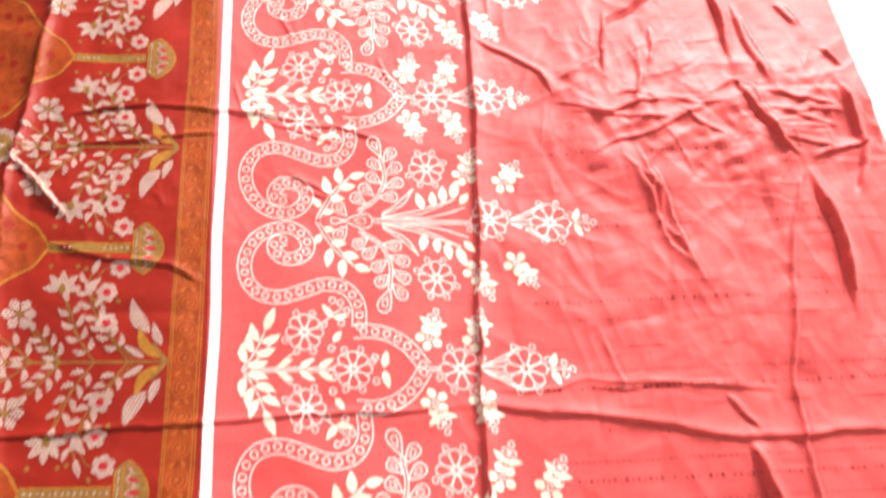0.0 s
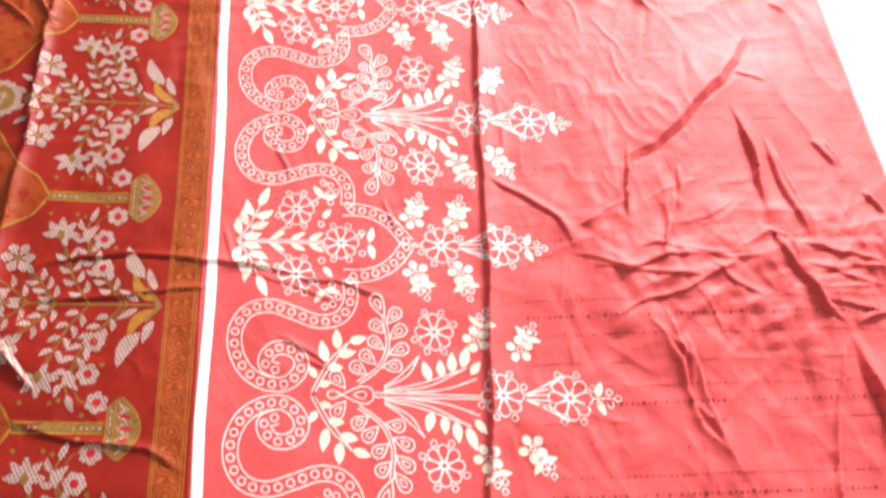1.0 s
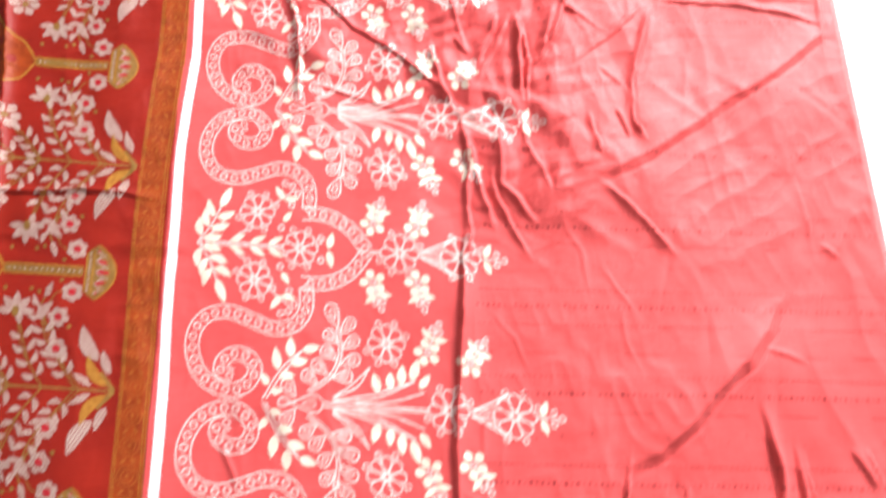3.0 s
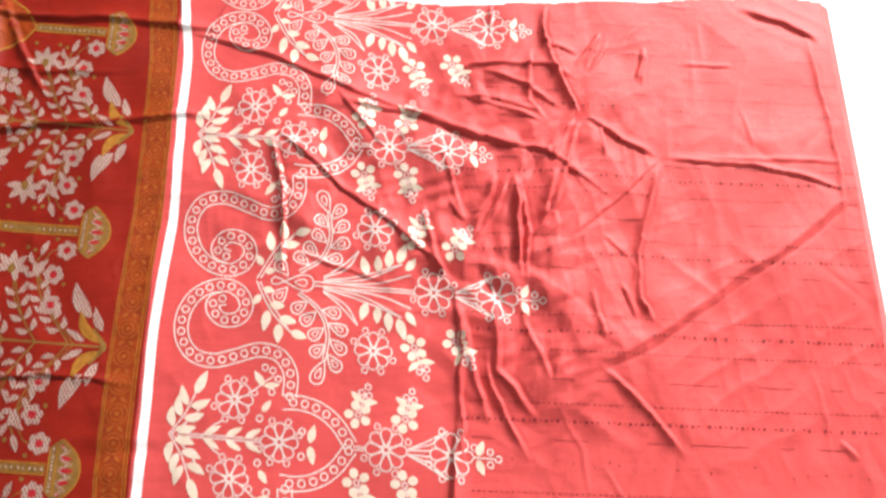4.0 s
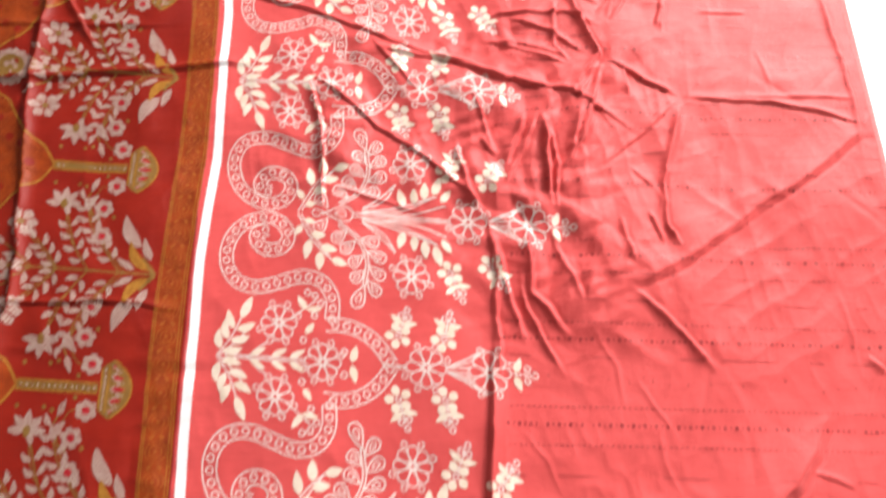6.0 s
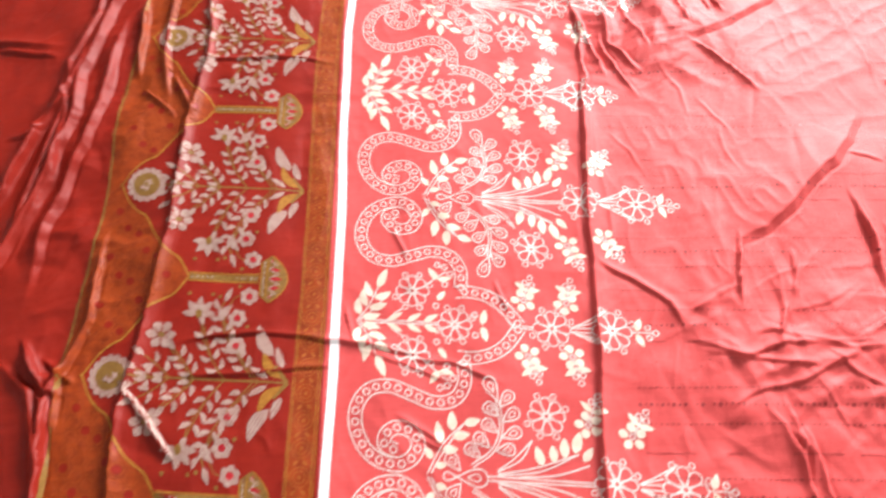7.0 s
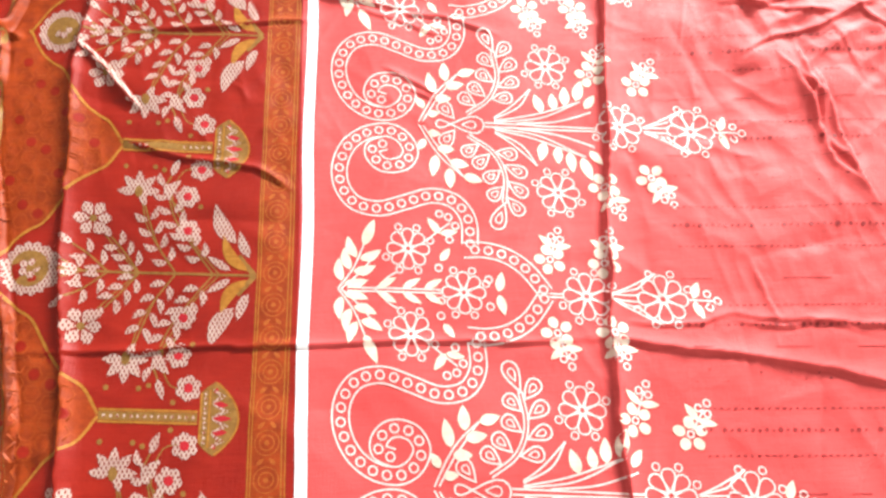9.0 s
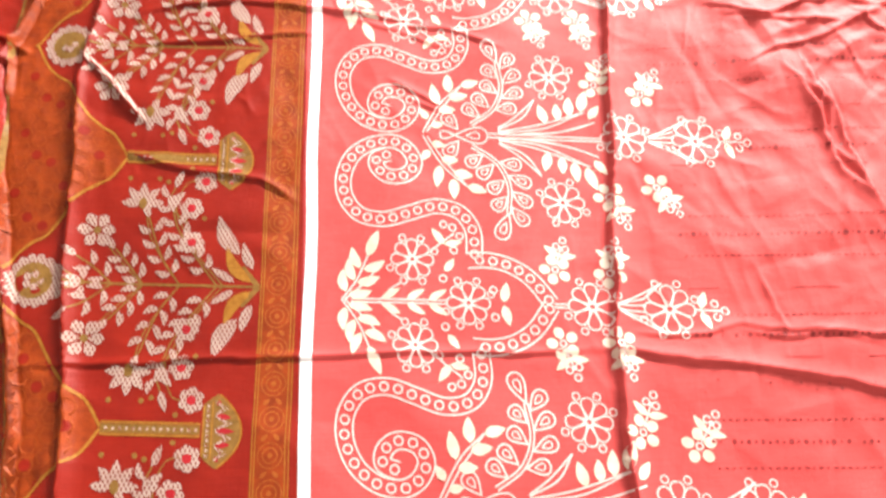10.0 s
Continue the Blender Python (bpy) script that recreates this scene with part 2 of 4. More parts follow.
fold([(0.458, 0.356), (0.464, 0.300), (0.463, 0.240)], 0.0046, 0.0095, -0.85, 0.45)
fold([(0.479, 0.322), (0.482, 0.270), (0.491, 0.218)], 0.0032, 0.0050, -0.6)
fold([(0.499, 0.452), (0.474, 0.405), (0.452, 0.382), (0.380, 0.317), (0.332, 0.299)], 0.0160, 0.0105, 0.88, 0.35)
fold([(0.354, 0.319), (0.346, 0.280), (0.339, 0.239)], 0.0024, 0.0042, -0.7, 0.4)
fold([(0.397, 0.296), (0.384, 0.246)], 0.0027, 0.003, -0.4)
fold([(0.376, 0.247), (0.362, 0.203)], 0.0027, 0.0020, -0.5)
fold([(0.339, 0.161), (0.368, 0.125), (0.364, 0.092), (0.388, 0.047)], 0.0032, 0.0026, -0.2)
fold([(0.223, 0.298), (0.285, 0.247), (0.293, 0.216)], 0.0037, 0.0036, -0.5)
fold([(0.296, 0.238), (0.345, 0.263)], 0.0037, 0.0035, 0.3)
fold([(0.523, 0.316), (0.538, 0.285)], 0.0027, 0.004, -0.6)
fold([(0.552, 0.260), (0.565, 0.235)], 0.0027, 0.005, -0.6)
fold([(0.335, 0.214), (0.361, 0.220), (0.419, 0.202), (0.455, 0.207)], 0.0032, 0.0026, -0.5)
fold([(0.300, 0.205), (0.350, 0.196), (0.400, 0.186)], 0.0032, 0.0036, -0.5)
fold([(0.480, 0.186), (0.520, 0.190), (0.556, 0.186)], 0.0037, 0.0042, -0.5)
fold([(0.460, 0.172), (0.500, 0.172), (0.545, 0.176)], 0.0032, 0.0034, -0.5)
# the star of creases near the far end
fold([(0.412, 0.711), (0.494, 0.704), (0.574, 0.678)], 0.0030, 0.0046, -0.7, 0.2)
fold([(0.440, 0.713), (0.579, 0.703)], 0.0032, 0.0028, -0.4)
fold([(0.412, 0.711), (0.379, 0.726), (0.352, 0.747)], 0.0037, 0.0062, 0.5)
fold([(0.319, 0.850), (0.326, 0.800), (0.345, 0.752), (0.311, 0.703)], 0.0037, 0.0065, 0.75, 0.2)
fold([(0.347, 0.744), (0.329, 0.683), (0.308, 0.640)], 0.0037, 0.0070, 0.6)
fold([(0.414, 0.702), (0.388, 0.629), (0.386, 0.588), (0.399, 0.566)], 0.0030, 0.0052, 0.75, 0.15)
fold([(0.573, 0.675), (0.480, 0.612), (0.398, 0.557), (0.345, 0.536)], 0.0180, 0.0056, 0.80, 0.1)
fold([(0.347, 0.536), (0.388, 0.499), (0.412, 0.464)], 0.0035, 0.0048, 0.4)
fold([(0.370, 0.600), (0.382, 0.570)], 0.0027, 0.004, -0.6)
fold([(-0.014, 0.834), (0.089, 0.802), (0.188, 0.756), (0.260, 0.724), (0.316, 0.713), (0.380, 0.665)], 0.0036, 0.0050, -0.8, 0.18)
fold([(0.083, 0.738), (0.143, 0.684), (0.190, 0.649), (0.235, 0.605)], 0.0032, 0.0044, -0.8, 0.2)
fold([(0.084, 0.735), (0.102, 0.669), (0.102, 0.600)], 0.0030, 0.0058, 0.8)
fold([(0.140, 0.762), (0.222, 0.745), (0.260, 0.724)], 0.0037, 0.0060, -0.4)
fold([(0.213, 0.672), (0.222, 0.621), (0.235, 0.600)], 0.0032, 0.0056, 0.5)
fold([(0.273, 0.695), (0.254, 0.642)], 0.0037, 0.0060, 0.5)
fold([(0.288, 0.697), (0.293, 0.650), (0.290, 0.600)], 0.0037, 0.0062, 0.5)
fold([(0.328, 0.677), (0.298, 0.627)], 0.0032, 0.0050, 0.5)
fold([(0.235, 0.768), (0.275, 0.764), (0.318, 0.748)], 0.0037, 0.0045, -0.5)
fold([(0.232, 0.795), (0.316, 0.797), (0.350, 0.780)], 0.0032, 0.0045, -0.5)
fold([(0.440, 0.800), (0.489, 0.797)], 0.0022, 0.0032, -0.7)
fold([(0.409, 0.816), (0.399, 0.780)], 0.0027, 0.0032, -0.4)
fold([(0.370, 0.830), (0.355, 0.790)], 0.0027, 0.0032, 0.4)
fold([(0.243, 0.580), (0.250, 0.540), (0.263, 0.489)], 0.0043, 0.0062, 0.5)
fold([(0.268, 0.600), (0.272, 0.532), (0.302, 0.492)], 0.0043, 0.0060, 0.4)
fold([(0.292, 0.575), (0.310, 0.520)], 0.0032, 0.0040, 0.4)
fold([(0.500, 0.858), (0.540, 0.845), (0.572, 0.820)], 0.0049, 0.0060, -0.4)
fold([(0.556, 0.84), (0.566, 0.760), (0.566, 0.640)], 0.0032, 0.0030, 0.4)
# thin hard creases that run out of the star
fold([(0.274, 0.692), (0.253, 0.654)], 0.0034, 0.0048, 0.6)
fold([(0.293, 0.690), (0.290, 0.653), (0.294, 0.612)], 0.0034, 0.0050, 0.6)
fold([(0.308, 0.650), (0.316, 0.674), (0.323, 0.697)], 0.0036, 0.0050, -0.6)
fold([(0.234, 0.737), (0.265, 0.725), (0.308, 0.713)], 0.0036, 0.0042, -0.7)
fold([(0.242, 0.767), (0.279, 0.755), (0.319, 0.739)], 0.0034, 0.0036, -0.7)
fold([(0.314, 0.822), (0.351, 0.805)], 0.0030, 0.0032, -0.6)
fold([(0.344, 0.793), (0.371, 0.829)], 0.0030, 0.0034, 0.6)
fold([(0.365, 0.740), (0.366, 0.706)], 0.0028, 0.0032, 0.6)
fold([(0.309, 0.812), (0.304, 0.762), (0.320, 0.741)], 0.0034, 0.0044, 0.6)
fold([(0.344, 0.748), (0.320, 0.699)], 0.0034, 0.0050, 0.6)
fold([(0.283, 0.690), (0.269, 0.657), (0.252, 0.620)], 0.0034, 0.0040, 0.6)
fold([(0.358, 0.640), (0.378, 0.620)], 0.0030, 0.0028, -0.5)
fold([(0.234, 0.672), (0.248, 0.652)], 0.0032, 0.0036, -0.6)
# the printed border side
fold([(-0.30, 0.735), (-0.145, 0.731), (-0.051, 0.736), (0.012, 0.747), (0.05, 0.750)], 0.0054, 0.0075, -0.6, 0.15)
fold([(-0.30, 0.842), (-0.166, 0.839), (-0.004, 0.836), (0.05, 0.826)], 0.0054, 0.0085, -0.6, 0.15)
fold([(-0.30, 0.79), (-0.166, 0.785), (-0.02, 0.785)], 0.0049, 0.0040, -0.5)
fold([(-0.150, 0.856), (-0.130, 0.804), (-0.097, 0.757)], 0.0037, 0.0050, 0.4)
fold([(-0.16, 0.527), (-0.07, 0.530), (0.0, 0.520)], 0.0032, 0.0050, -0.6)
fold([(-0.14, 0.226), (-0.06, 0.232), (0.03, 0.222), (0.10, 0.205)], 0.0034, 0.0044, -0.6)
fold([(-0.13, 0.200), (-0.06, 0.197), (0.02, 0.205)], 0.0030, 0.0040, -0.6)
fold([(-0.163, 0.192), (-0.135, 0.160), (-0.107, 0.129)], 0.0027, 0.0062, 0.3, 0.2)
fold([(-0.130, 0.112), (-0.095, 0.098), (-0.030, 0.085), (0.0, 0.065)], 0.0024, 0.0046, -0.8, 0.2)
fold([(0.055, 0.165), (0.085, 0.145), (0.10, 0.135)], 0.0027, 0.0030, -0.6)
# the turned-over edge of the border and the heaped plain end beyond it
fold([(-0.153, 0.868), (-0.152, 0.715), (-0.140, 0.594), (-0.136, 0.528), (-0.145, 0.450), (-0.145, 0.342), (-0.150, 0.275), (-0.156, 0.214), (-0.162, 0.172), (-0.156, 0.107), (-0.156, 0.033), (-0.143, -0.053), (-0.138, -0.110), (-0.135, -0.34)], 0.0045, 0.0078, -0.85, 0.03)
fold([(-0.177, 0.690), (-0.184, 0.574), (-0.168, 0.470)], 0.0043, 0.0085, 0.6)
fold([(-0.169, 0.514), (-0.136, 0.454)], 0.0027, 0.0060, 0.4)
fold([(-0.195, 0.496), (-0.157, 0.454)], 0.0027, 0.0060, 0.4)
fold([(-0.216, 0.632), (-0.204, 0.522)], 0.0032, 0.0075, -0.5)
fold([(-0.257, 0.868), (-0.254, 0.718), (-0.246, 0.626), (-0.261, 0.520), (-0.258, 0.469), (-0.275, 0.370), (-0.31, 0.25)], 0.0071, 0.0115, 0.35, 0.08)
fold([(-0.271, 0.490), (-0.277, 0.420), (-0.290, 0.330)], 0.0043, 0.0090, 0.4)
fold([(-0.286, 0.482), (-0.296, 0.430), (-0.315, 0.350)], 0.0043, 0.0085, 0.4)
fold([(-0.271, 0.718), (-0.262, 0.598), (-0.279, 0.536), (-0.262, 0.476)], 0.0043, 0.0075, 0.4)
fold([(-0.46, 0.66), (-0.388, 0.650), (-0.270, 0.640)], 0.0076, 0.0100, -0.5)
fold([(-0.46, 0.575), (-0.362, 0.568), (-0.285, 0.560)], 0.0076, 0.0090, -0.5)
fold([(-0.46, 0.74), (-0.380, 0.735), (-0.280, 0.735)], 0.0076, 0.0090, -0.5)
fold([(-0.206, 0.345), (-0.199, 0.248), (-0.221, 0.186), (-0.212, 0.120), (-0.180, -0.03), (-0.168, -0.10), (-0.165, -0.3)], 0.0049, 0.0085, 0.6, 0.1)
fold([(-0.252, 0.232), (-0.221, 0.184)], 0.0032, 0.0070, 0.4)
fold([(-0.236, 0.218), (-0.200, 0.194)], 0.0032, 0.0060, -0.4)
fold([(-0.34, 0.30), (-0.30, 0.18), (-0.26, 0.02), (-0.24, -0.2)], 0.0097, 0.0130, 0.4)
fold([(-0.230, 0.613), (-0.233, 0.549), (-0.234, 0.475), (-0.258, 0.335), (-0.264, 0.258)], 0.0072, 0.0100, 0.5)
fold([(-0.260, 0.582), (-0.268, 0.501), (-0.297, 0.430), (-0.310, 0.355)], 0.0056, 0.0092, 0.5)
fold([(-0.289, 0.544), (-0.269, 0.483), (-0.265, 0.390), (-0.285, 0.302)], 0.0048, 0.0072, 0.5)
fold([(-0.213, 0.612), (-0.205, 0.547), (-0.201, 0.502)], 0.0040, 0.0064, 0.4)
fold([(-0.259, 0.238), (-0.239, 0.208), (-0.214, 0.188)], 0.0040, 0.0072, -0.5)
fold([(-0.273, 0.218), (-0.237, 0.189), (-0.219, 0.143), (-0.218, 0.114)], 0.0048, 0.0080, 0.5)
fold([(-0.211, 0.216), (-0.215, 0.193), (-0.212, 0.152)], 0.0040, 0.0072, 0.5)
fold([(-0.328, 0.437), (-0.288, 0.450), (-0.260, 0.495)], 0.0048, 0.0048, -0.4)
fold([(-0.367, 0.559), (-0.291, 0.546)], 0.0056, 0.0056, -0.4)
fold([(-0.255, 0.206), (-0.222, 0.179), (-0.208, 0.097), (-0.195, 0.033)], 0.0048, 0.0072, 0.5)
fold([(-0.250, 0.227), (-0.224, 0.189), (-0.205, 0.183)], 0.0040, 0.0072, -0.5)
# short hard creases, one by one
fold([(0.286, 0.218), (0.334, 0.198), (0.369, 0.209), (0.411, 0.204)], 0.0036, 0.0042, -0.7, 0.3)
fold([(0.397, 0.205), (0.415, 0.181), (0.440, 0.165)], 0.0030, 0.0036, -0.7, 0.3)
fold([(0.417, 0.208), (0.457, 0.227), (0.474, 0.218), (0.481, 0.158), (0.496, 0.145)], 0.0036, 0.0050, 0.6, 0.3)
fold([(0.474, 0.218), (0.510, 0.203), (0.553, 0.188)], 0.0034, 0.0046, -0.7, 0.3)
fold([(0.473, 0.198), (0.517, 0.180), (0.548, 0.174)], 0.0030, 0.0042, -0.7, 0.3)
fold([(0.473, 0.163), (0.505, 0.159), (0.536, 0.150)], 0.0030, 0.0040, -0.7, 0.3)
fold([(0.341, 0.166), (0.360, 0.124), (0.365, 0.072), (0.385, 0.046)], 0.0034, 0.0044, 0.75, 0.3)
fold([(0.355, 0.309), (0.345, 0.273), (0.342, 0.244)], 0.0028, 0.0050, 0.8, 0.3)
fold([(0.380, 0.247), (0.362, 0.209)], 0.0026, 0.0036, 0.7, 0.3)
fold([(0.466, 0.391), (0.484, 0.386), (0.501, 0.377)], 0.0022, 0.0030, -0.7, 0.3)
fold([(0.535, 0.316), (0.544, 0.286)], 0.0026, 0.0042, 0.7, 0.3)
fold([(0.485, 0.318), (0.490, 0.272), (0.499, 0.217)], 0.0030, 0.0044, 0.75, 0.3)
fold([(0.053, 0.333), (0.067, 0.297)], 0.0020, 0.0030, 0.7, 0.3)
fold([(0.141, 0.277), (0.153, 0.240)], 0.0020, 0.0030, 0.7, 0.3)
fold([(0.012, 0.258), (0.024, 0.218)], 0.0018, 0.0026, -0.7, 0.3)
fold([(0.068, 0.145), (0.097, 0.134)], 0.0020, 0.0030, -0.7, 0.3)
fold([(0.059, 0.209), (0.103, 0.201), (0.146, 0.180)], 0.0026, 0.0036, -0.7, 0.3)
fold([(0.364, 0.153), (0.372, 0.120), (0.378, 0.062), (0.389, 0.032)], 0.0034, 0.0046, 0.75, 0.3)
fold([(0.356, 0.173), (0.363, 0.134), (0.362, 0.093)], 0.0030, 0.0036, 0.6, 0.3)
fold([(0.306, 0.156), (0.343, 0.174), (0.373, 0.177), (0.435, 0.204)], 0.0032, 0.0036, -0.6, 0.3)
fold([(0.296, 0.005), (0.308, -0.041)], 0.0024, 0.0026, 0.6, 0.3)
fold([(0.201, -0.033), (0.255, -0.037), (0.286, -0.029)], 0.0022, 0.0026, -0.7, 0.3)
fold([(0.270, -0.035), (0.309, -0.039), (0.338, -0.039), (0.368, -0.048)], 0.0024, 0.0030, -0.7, 0.3)
fold([(0.022, 0.219), (0.064, 0.204), (0.105, 0.182)], 0.0020, 0.0026, -0.7, 0.3)
fold([(0.257, 0.793), (0.301, 0.776), (0.334, 0.751)], 0.0026, 0.0040, -0.7, 0.3)
fold([(0.226, 0.727), (0.235, 0.696), (0.248, 0.656)], 0.0028, 0.0052, 0.8, 0.3)
fold([(0.346, 0.597), (0.356, 0.552)], 0.0026, 0.0036, 0.7, 0.3)
fold([(0.263, 0.553), (0.266, 0.519), (0.293, 0.461)], 0.0030, 0.0048, 0.7, 0.3)
fold([(0.240, 0.532), (0.244, 0.494), (0.240, 0.454)], 0.0026, 0.0046, 0.7, 0.3)
fold([(0.292, 0.693), (0.301, 0.641), (0.294, 0.598)], 0.0028, 0.0050, 0.75, 0.3)
fold([(0.280, 0.685), (0.257, 0.646)], 0.0026, 0.0044, -0.7, 0.3)
fold([(0.419, 0.713), (0.377, 0.674), (0.326, 0.635)], 0.0030, 0.0036, 0.6, 0.3)
fold([(0.357, 0.787), (0.378, 0.821)], 0.0022, 0.0034, -0.6, 0.3)
fold([(0.411, 0.815), (0.404, 0.775)], 0.0022, 0.0032, 0.6, 0.3)
fold([(0.275, 0.858), (0.275, 0.830)], 0.0024, 0.0042, 0.7, 0.3)
fold([(0.322, 0.858), (0.321, 0.809)], 0.0026, 0.0046, 0.7, 0.3)
fold([(0.530, 0.477), (0.542, 0.461)], 0.0024, 0.0034, 0.6, 0.3)
fold([(0.138, 0.776), (0.159, 0.743), (0.183, 0.712)], 0.0024, 0.0034, -0.6, 0.3)
fold([(0.106, 0.628), (0.143, 0.614), (0.188, 0.599)], 0.0022, 0.0032, -0.7, 0.3)


def facets(x, y, scale, seed):
    """Random heights joined by flat triangles: the hard planes of crumpled cloth."""
    tab = np.random.RandomState(seed).rand(64, 64)
    u, v = (x + y * 0.577) * scale, y * 1.155 * scale
    i, j = np.floor(u).astype(int), np.floor(v).astype(int)
    a, b = u - i, v - j
    low = a + b < 1
    h00, h10, h01, h11 = tab[i % 64, j % 64], tab[(i + 1) % 64, j % 64], tab[i % 64, (j + 1) % 64], tab[(i + 1) % 64, (j + 1) % 64]
    return np.where(low, h00 + (h10 - h00) * a + (h01 - h00) * b, h11 + (h01 - h11) * (1 - a) + (h10 - h11) * (1 - b))


def around(cx, cy, sx, sy):
    return np.exp(-((gx - cx) / sx) ** 2 - ((gy - cy) / sy) ** 2)


bent_x = gx + 0.030 * (value_noise(gx * 14, gy * 14, 61) - 0.5) + 0.008 * (value_noise(gx * 40, gy * 40, 62) - 0.5)
bent_y = gy + 0.030 * (value_noise(gx * 14 + 9, gy * 14, 63) - 0.5) + 0.008 * (value_noise(gx * 40 + 9, gy * 40, 64) - 0.5)
heaps = np.clip(around(0.29, 0.68, 0.10, 0.13) + 0.8 * around(0.15, 0.72, 0.09, 0.09) + 0.7 * around(0.30, 0.55, 0.06, 0.07) + 0.7 * around(0.46, 0.19, 0.14, 0.06) + 0.22 * around(0.42, 0.02, 0.14, 0.16) + 0.6 * around(-0.23, 0.45, 0.05, 0.3), 0, 1)
for k, (deg, scale, amp) in enumerate([(20, 24, 0.0085), (-35, 41, 0.0052), (65, 75, 0.0030)]):
    u, v = turned(bent_x, bent_y, deg)
    Z += amp * (0.07 + 0.93 * heaps) * facets(u * 1.25 + 3, v * 0.8 + 3, scale, 90 + k)


def pinch(x, y, deg, half, across, slope):
    """A straight sharp line where the cloth is bent: a ridge (slope < 0) or a furrow (slope > 0) between flat facets."""
    r = 2.2 * half
    i0, i1 = max(int((x - r - X0) / STEP), 0), min(int((x + r - X0) / STEP) + 2, NX)
    j0, j1 = max(int((y - r - Y0) / STEP), 0), min(int((y + r - Y0) / STEP) + 2, NY)
    if i1 - i0 < 2 or j1 - j0 < 2:
        return
    u, v = turned(gx[j0:j1, i0:i1] - x, gy[j0:j1, i0:i1] - y, deg)
    v = v + WOBBLE[j0:j1, i0:i1] * 0.35
    Z[j0:j1, i0:i1] += slope * np.abs(v) * np.exp(-(u / half) ** 2 - (v / across) ** 2)


bends = random.Random(33)
for count, cx, cy, sx, sy, lo, hi, angles in (
    (30, 0.29, 0.67, 0.065, 0.085, 0.06, 0.18, (100, 75, 60, 120, 145, 15, -30)),
    (14, 0.16, 0.70, 0.070, 0.070, 0.06, 0.18, (-35, -25, -60, 80, 100)),
    (60, 0.43, 0.19, 0.090, 0.040, 0.08, 0.22, (0, -10, 12, 60, 100, -50)),
    (40, 0.50, 0.09, 0.045, 0.100, 0.07, 0.20, (90, 80, 105, 60)),
    (60, 0.42, 0.50, 0.100, 0.160, 0.05, 0.18, (90, 75, 110, 45, -45, 130)),
    (70, 0.38, 0.00, 0.100, 0.130, 0.05, 0.17, (90, 70, 110, -45, 125, 5)),
    (50, 0.05, 0.40, 0.080, 0.300, 0.03, 0.10, (0, 90, -30, 60, 10)),
    (40, -0.09, 0.40, 0.060, 0.300, 0.06, 0.22, (0, 5, -10, 90, 50)),
    (40, -0.22, 0.45, 0.060, 0.200, 0.06, 0.16, (90, 75, 60, 110)),
):
    for k in range(count):
        half = bends.uniform(0.012, 0.045)
        pinch(bends.gauss(cx, sx), bends.gauss(cy, sy), bends.choice(angles) + bends.uniform(-12, 12), half, min(half, bends.uniform(0.007, 0.018)), bends.choice((-1, 1)) * bends.uniform(lo, hi))

# many short fine creases, mostly along the piece, thickest around the two heaps of folds
small = random.Random(21)
for k in range(60):
    x, y = small.uniform(0.23, 0.57), small.uniform(-0.32, 0.86)
    if k % 3 == 0:
        x, y = small.gauss(0.30, 0.09), small.gauss(0.67, 0.10)
    if k % 3 == 1:
        x, y = small.gauss(0.42, 0.10), small.gauss(0.20, 0.06)
    if k % 6 == 5:
        x, y = small.uniform(-0.14, 0.2), small.uniform(-0.2, 0.86)
    a = radians(small.choice([90, 80, 100, 70, 115, 60, 125, 15, -10, 40]) + small.uniform(-12, 12))
    ln = small.uniform(0.03, 0.09)
    bow = small.uniform(-0.15, 0.15) * ln
    mid = (x + ln / 2 * math.cos(a) - bow * math.sin(a), y + ln / 2 * math.sin(a) + bow * math.cos(a))
    fold([(x, y), mid, (x + ln * math.cos(a), y + ln * math.sin(a))], small.uniform(0.0018, 0.0030), small.uniform(0.0005, 0.0016), small.uniform(-0.8, 0.8), 0.45)

# far edge of the piece is slightly wavy; the edge lies down on the white surface
TOPEDGE = np.interp(gx[0], [-0.5, -0.176, 0.0, 0.054, 0.132, 0.21, 0.272, 0.34, 0.42, 0.516, 0.56, 0.592], [0.885, 0.880, 0.875, 0.870, 0.867, 0.860, 0.857, 0.861, 0.863, 0.871, 0.870, 0.867]) + 0.0007 * np.sin(gx[0] * 70 + 0.6)
edge = np.minimum((X1 - gx) / 0.012, 1)
Z = np.maximum(Z - 0.0065, -0.0085)
Z = np.where(Z > 0.012, 0.012 + 0.018 * np.tanh((Z - 0.012) / 0.018), Z)
Z = -0.0085 + (Z + 0.0085) * (0.25 + 0.75 * np.clip(edge, 0, 1))


def height(x, y):
    fx, fy = (np.asarray(x) - X0) / STEP, (np.asarray(y) - Y0) / STEP
    i, j = np.clip(fx.astype(int), 0, NX - 2), np.clip(fy.astype(int), 0, NY - 2)
    a, b = np.clip(fx - i, 0, 1), np.clip(fy - j, 0, 1)
    return (Z[j, i] * (1 - a) + Z[j, i + 1] * a) * (1 - b) + (Z[j + 1, i] * (1 - a) + Z[j + 1, i + 1] * a) * b


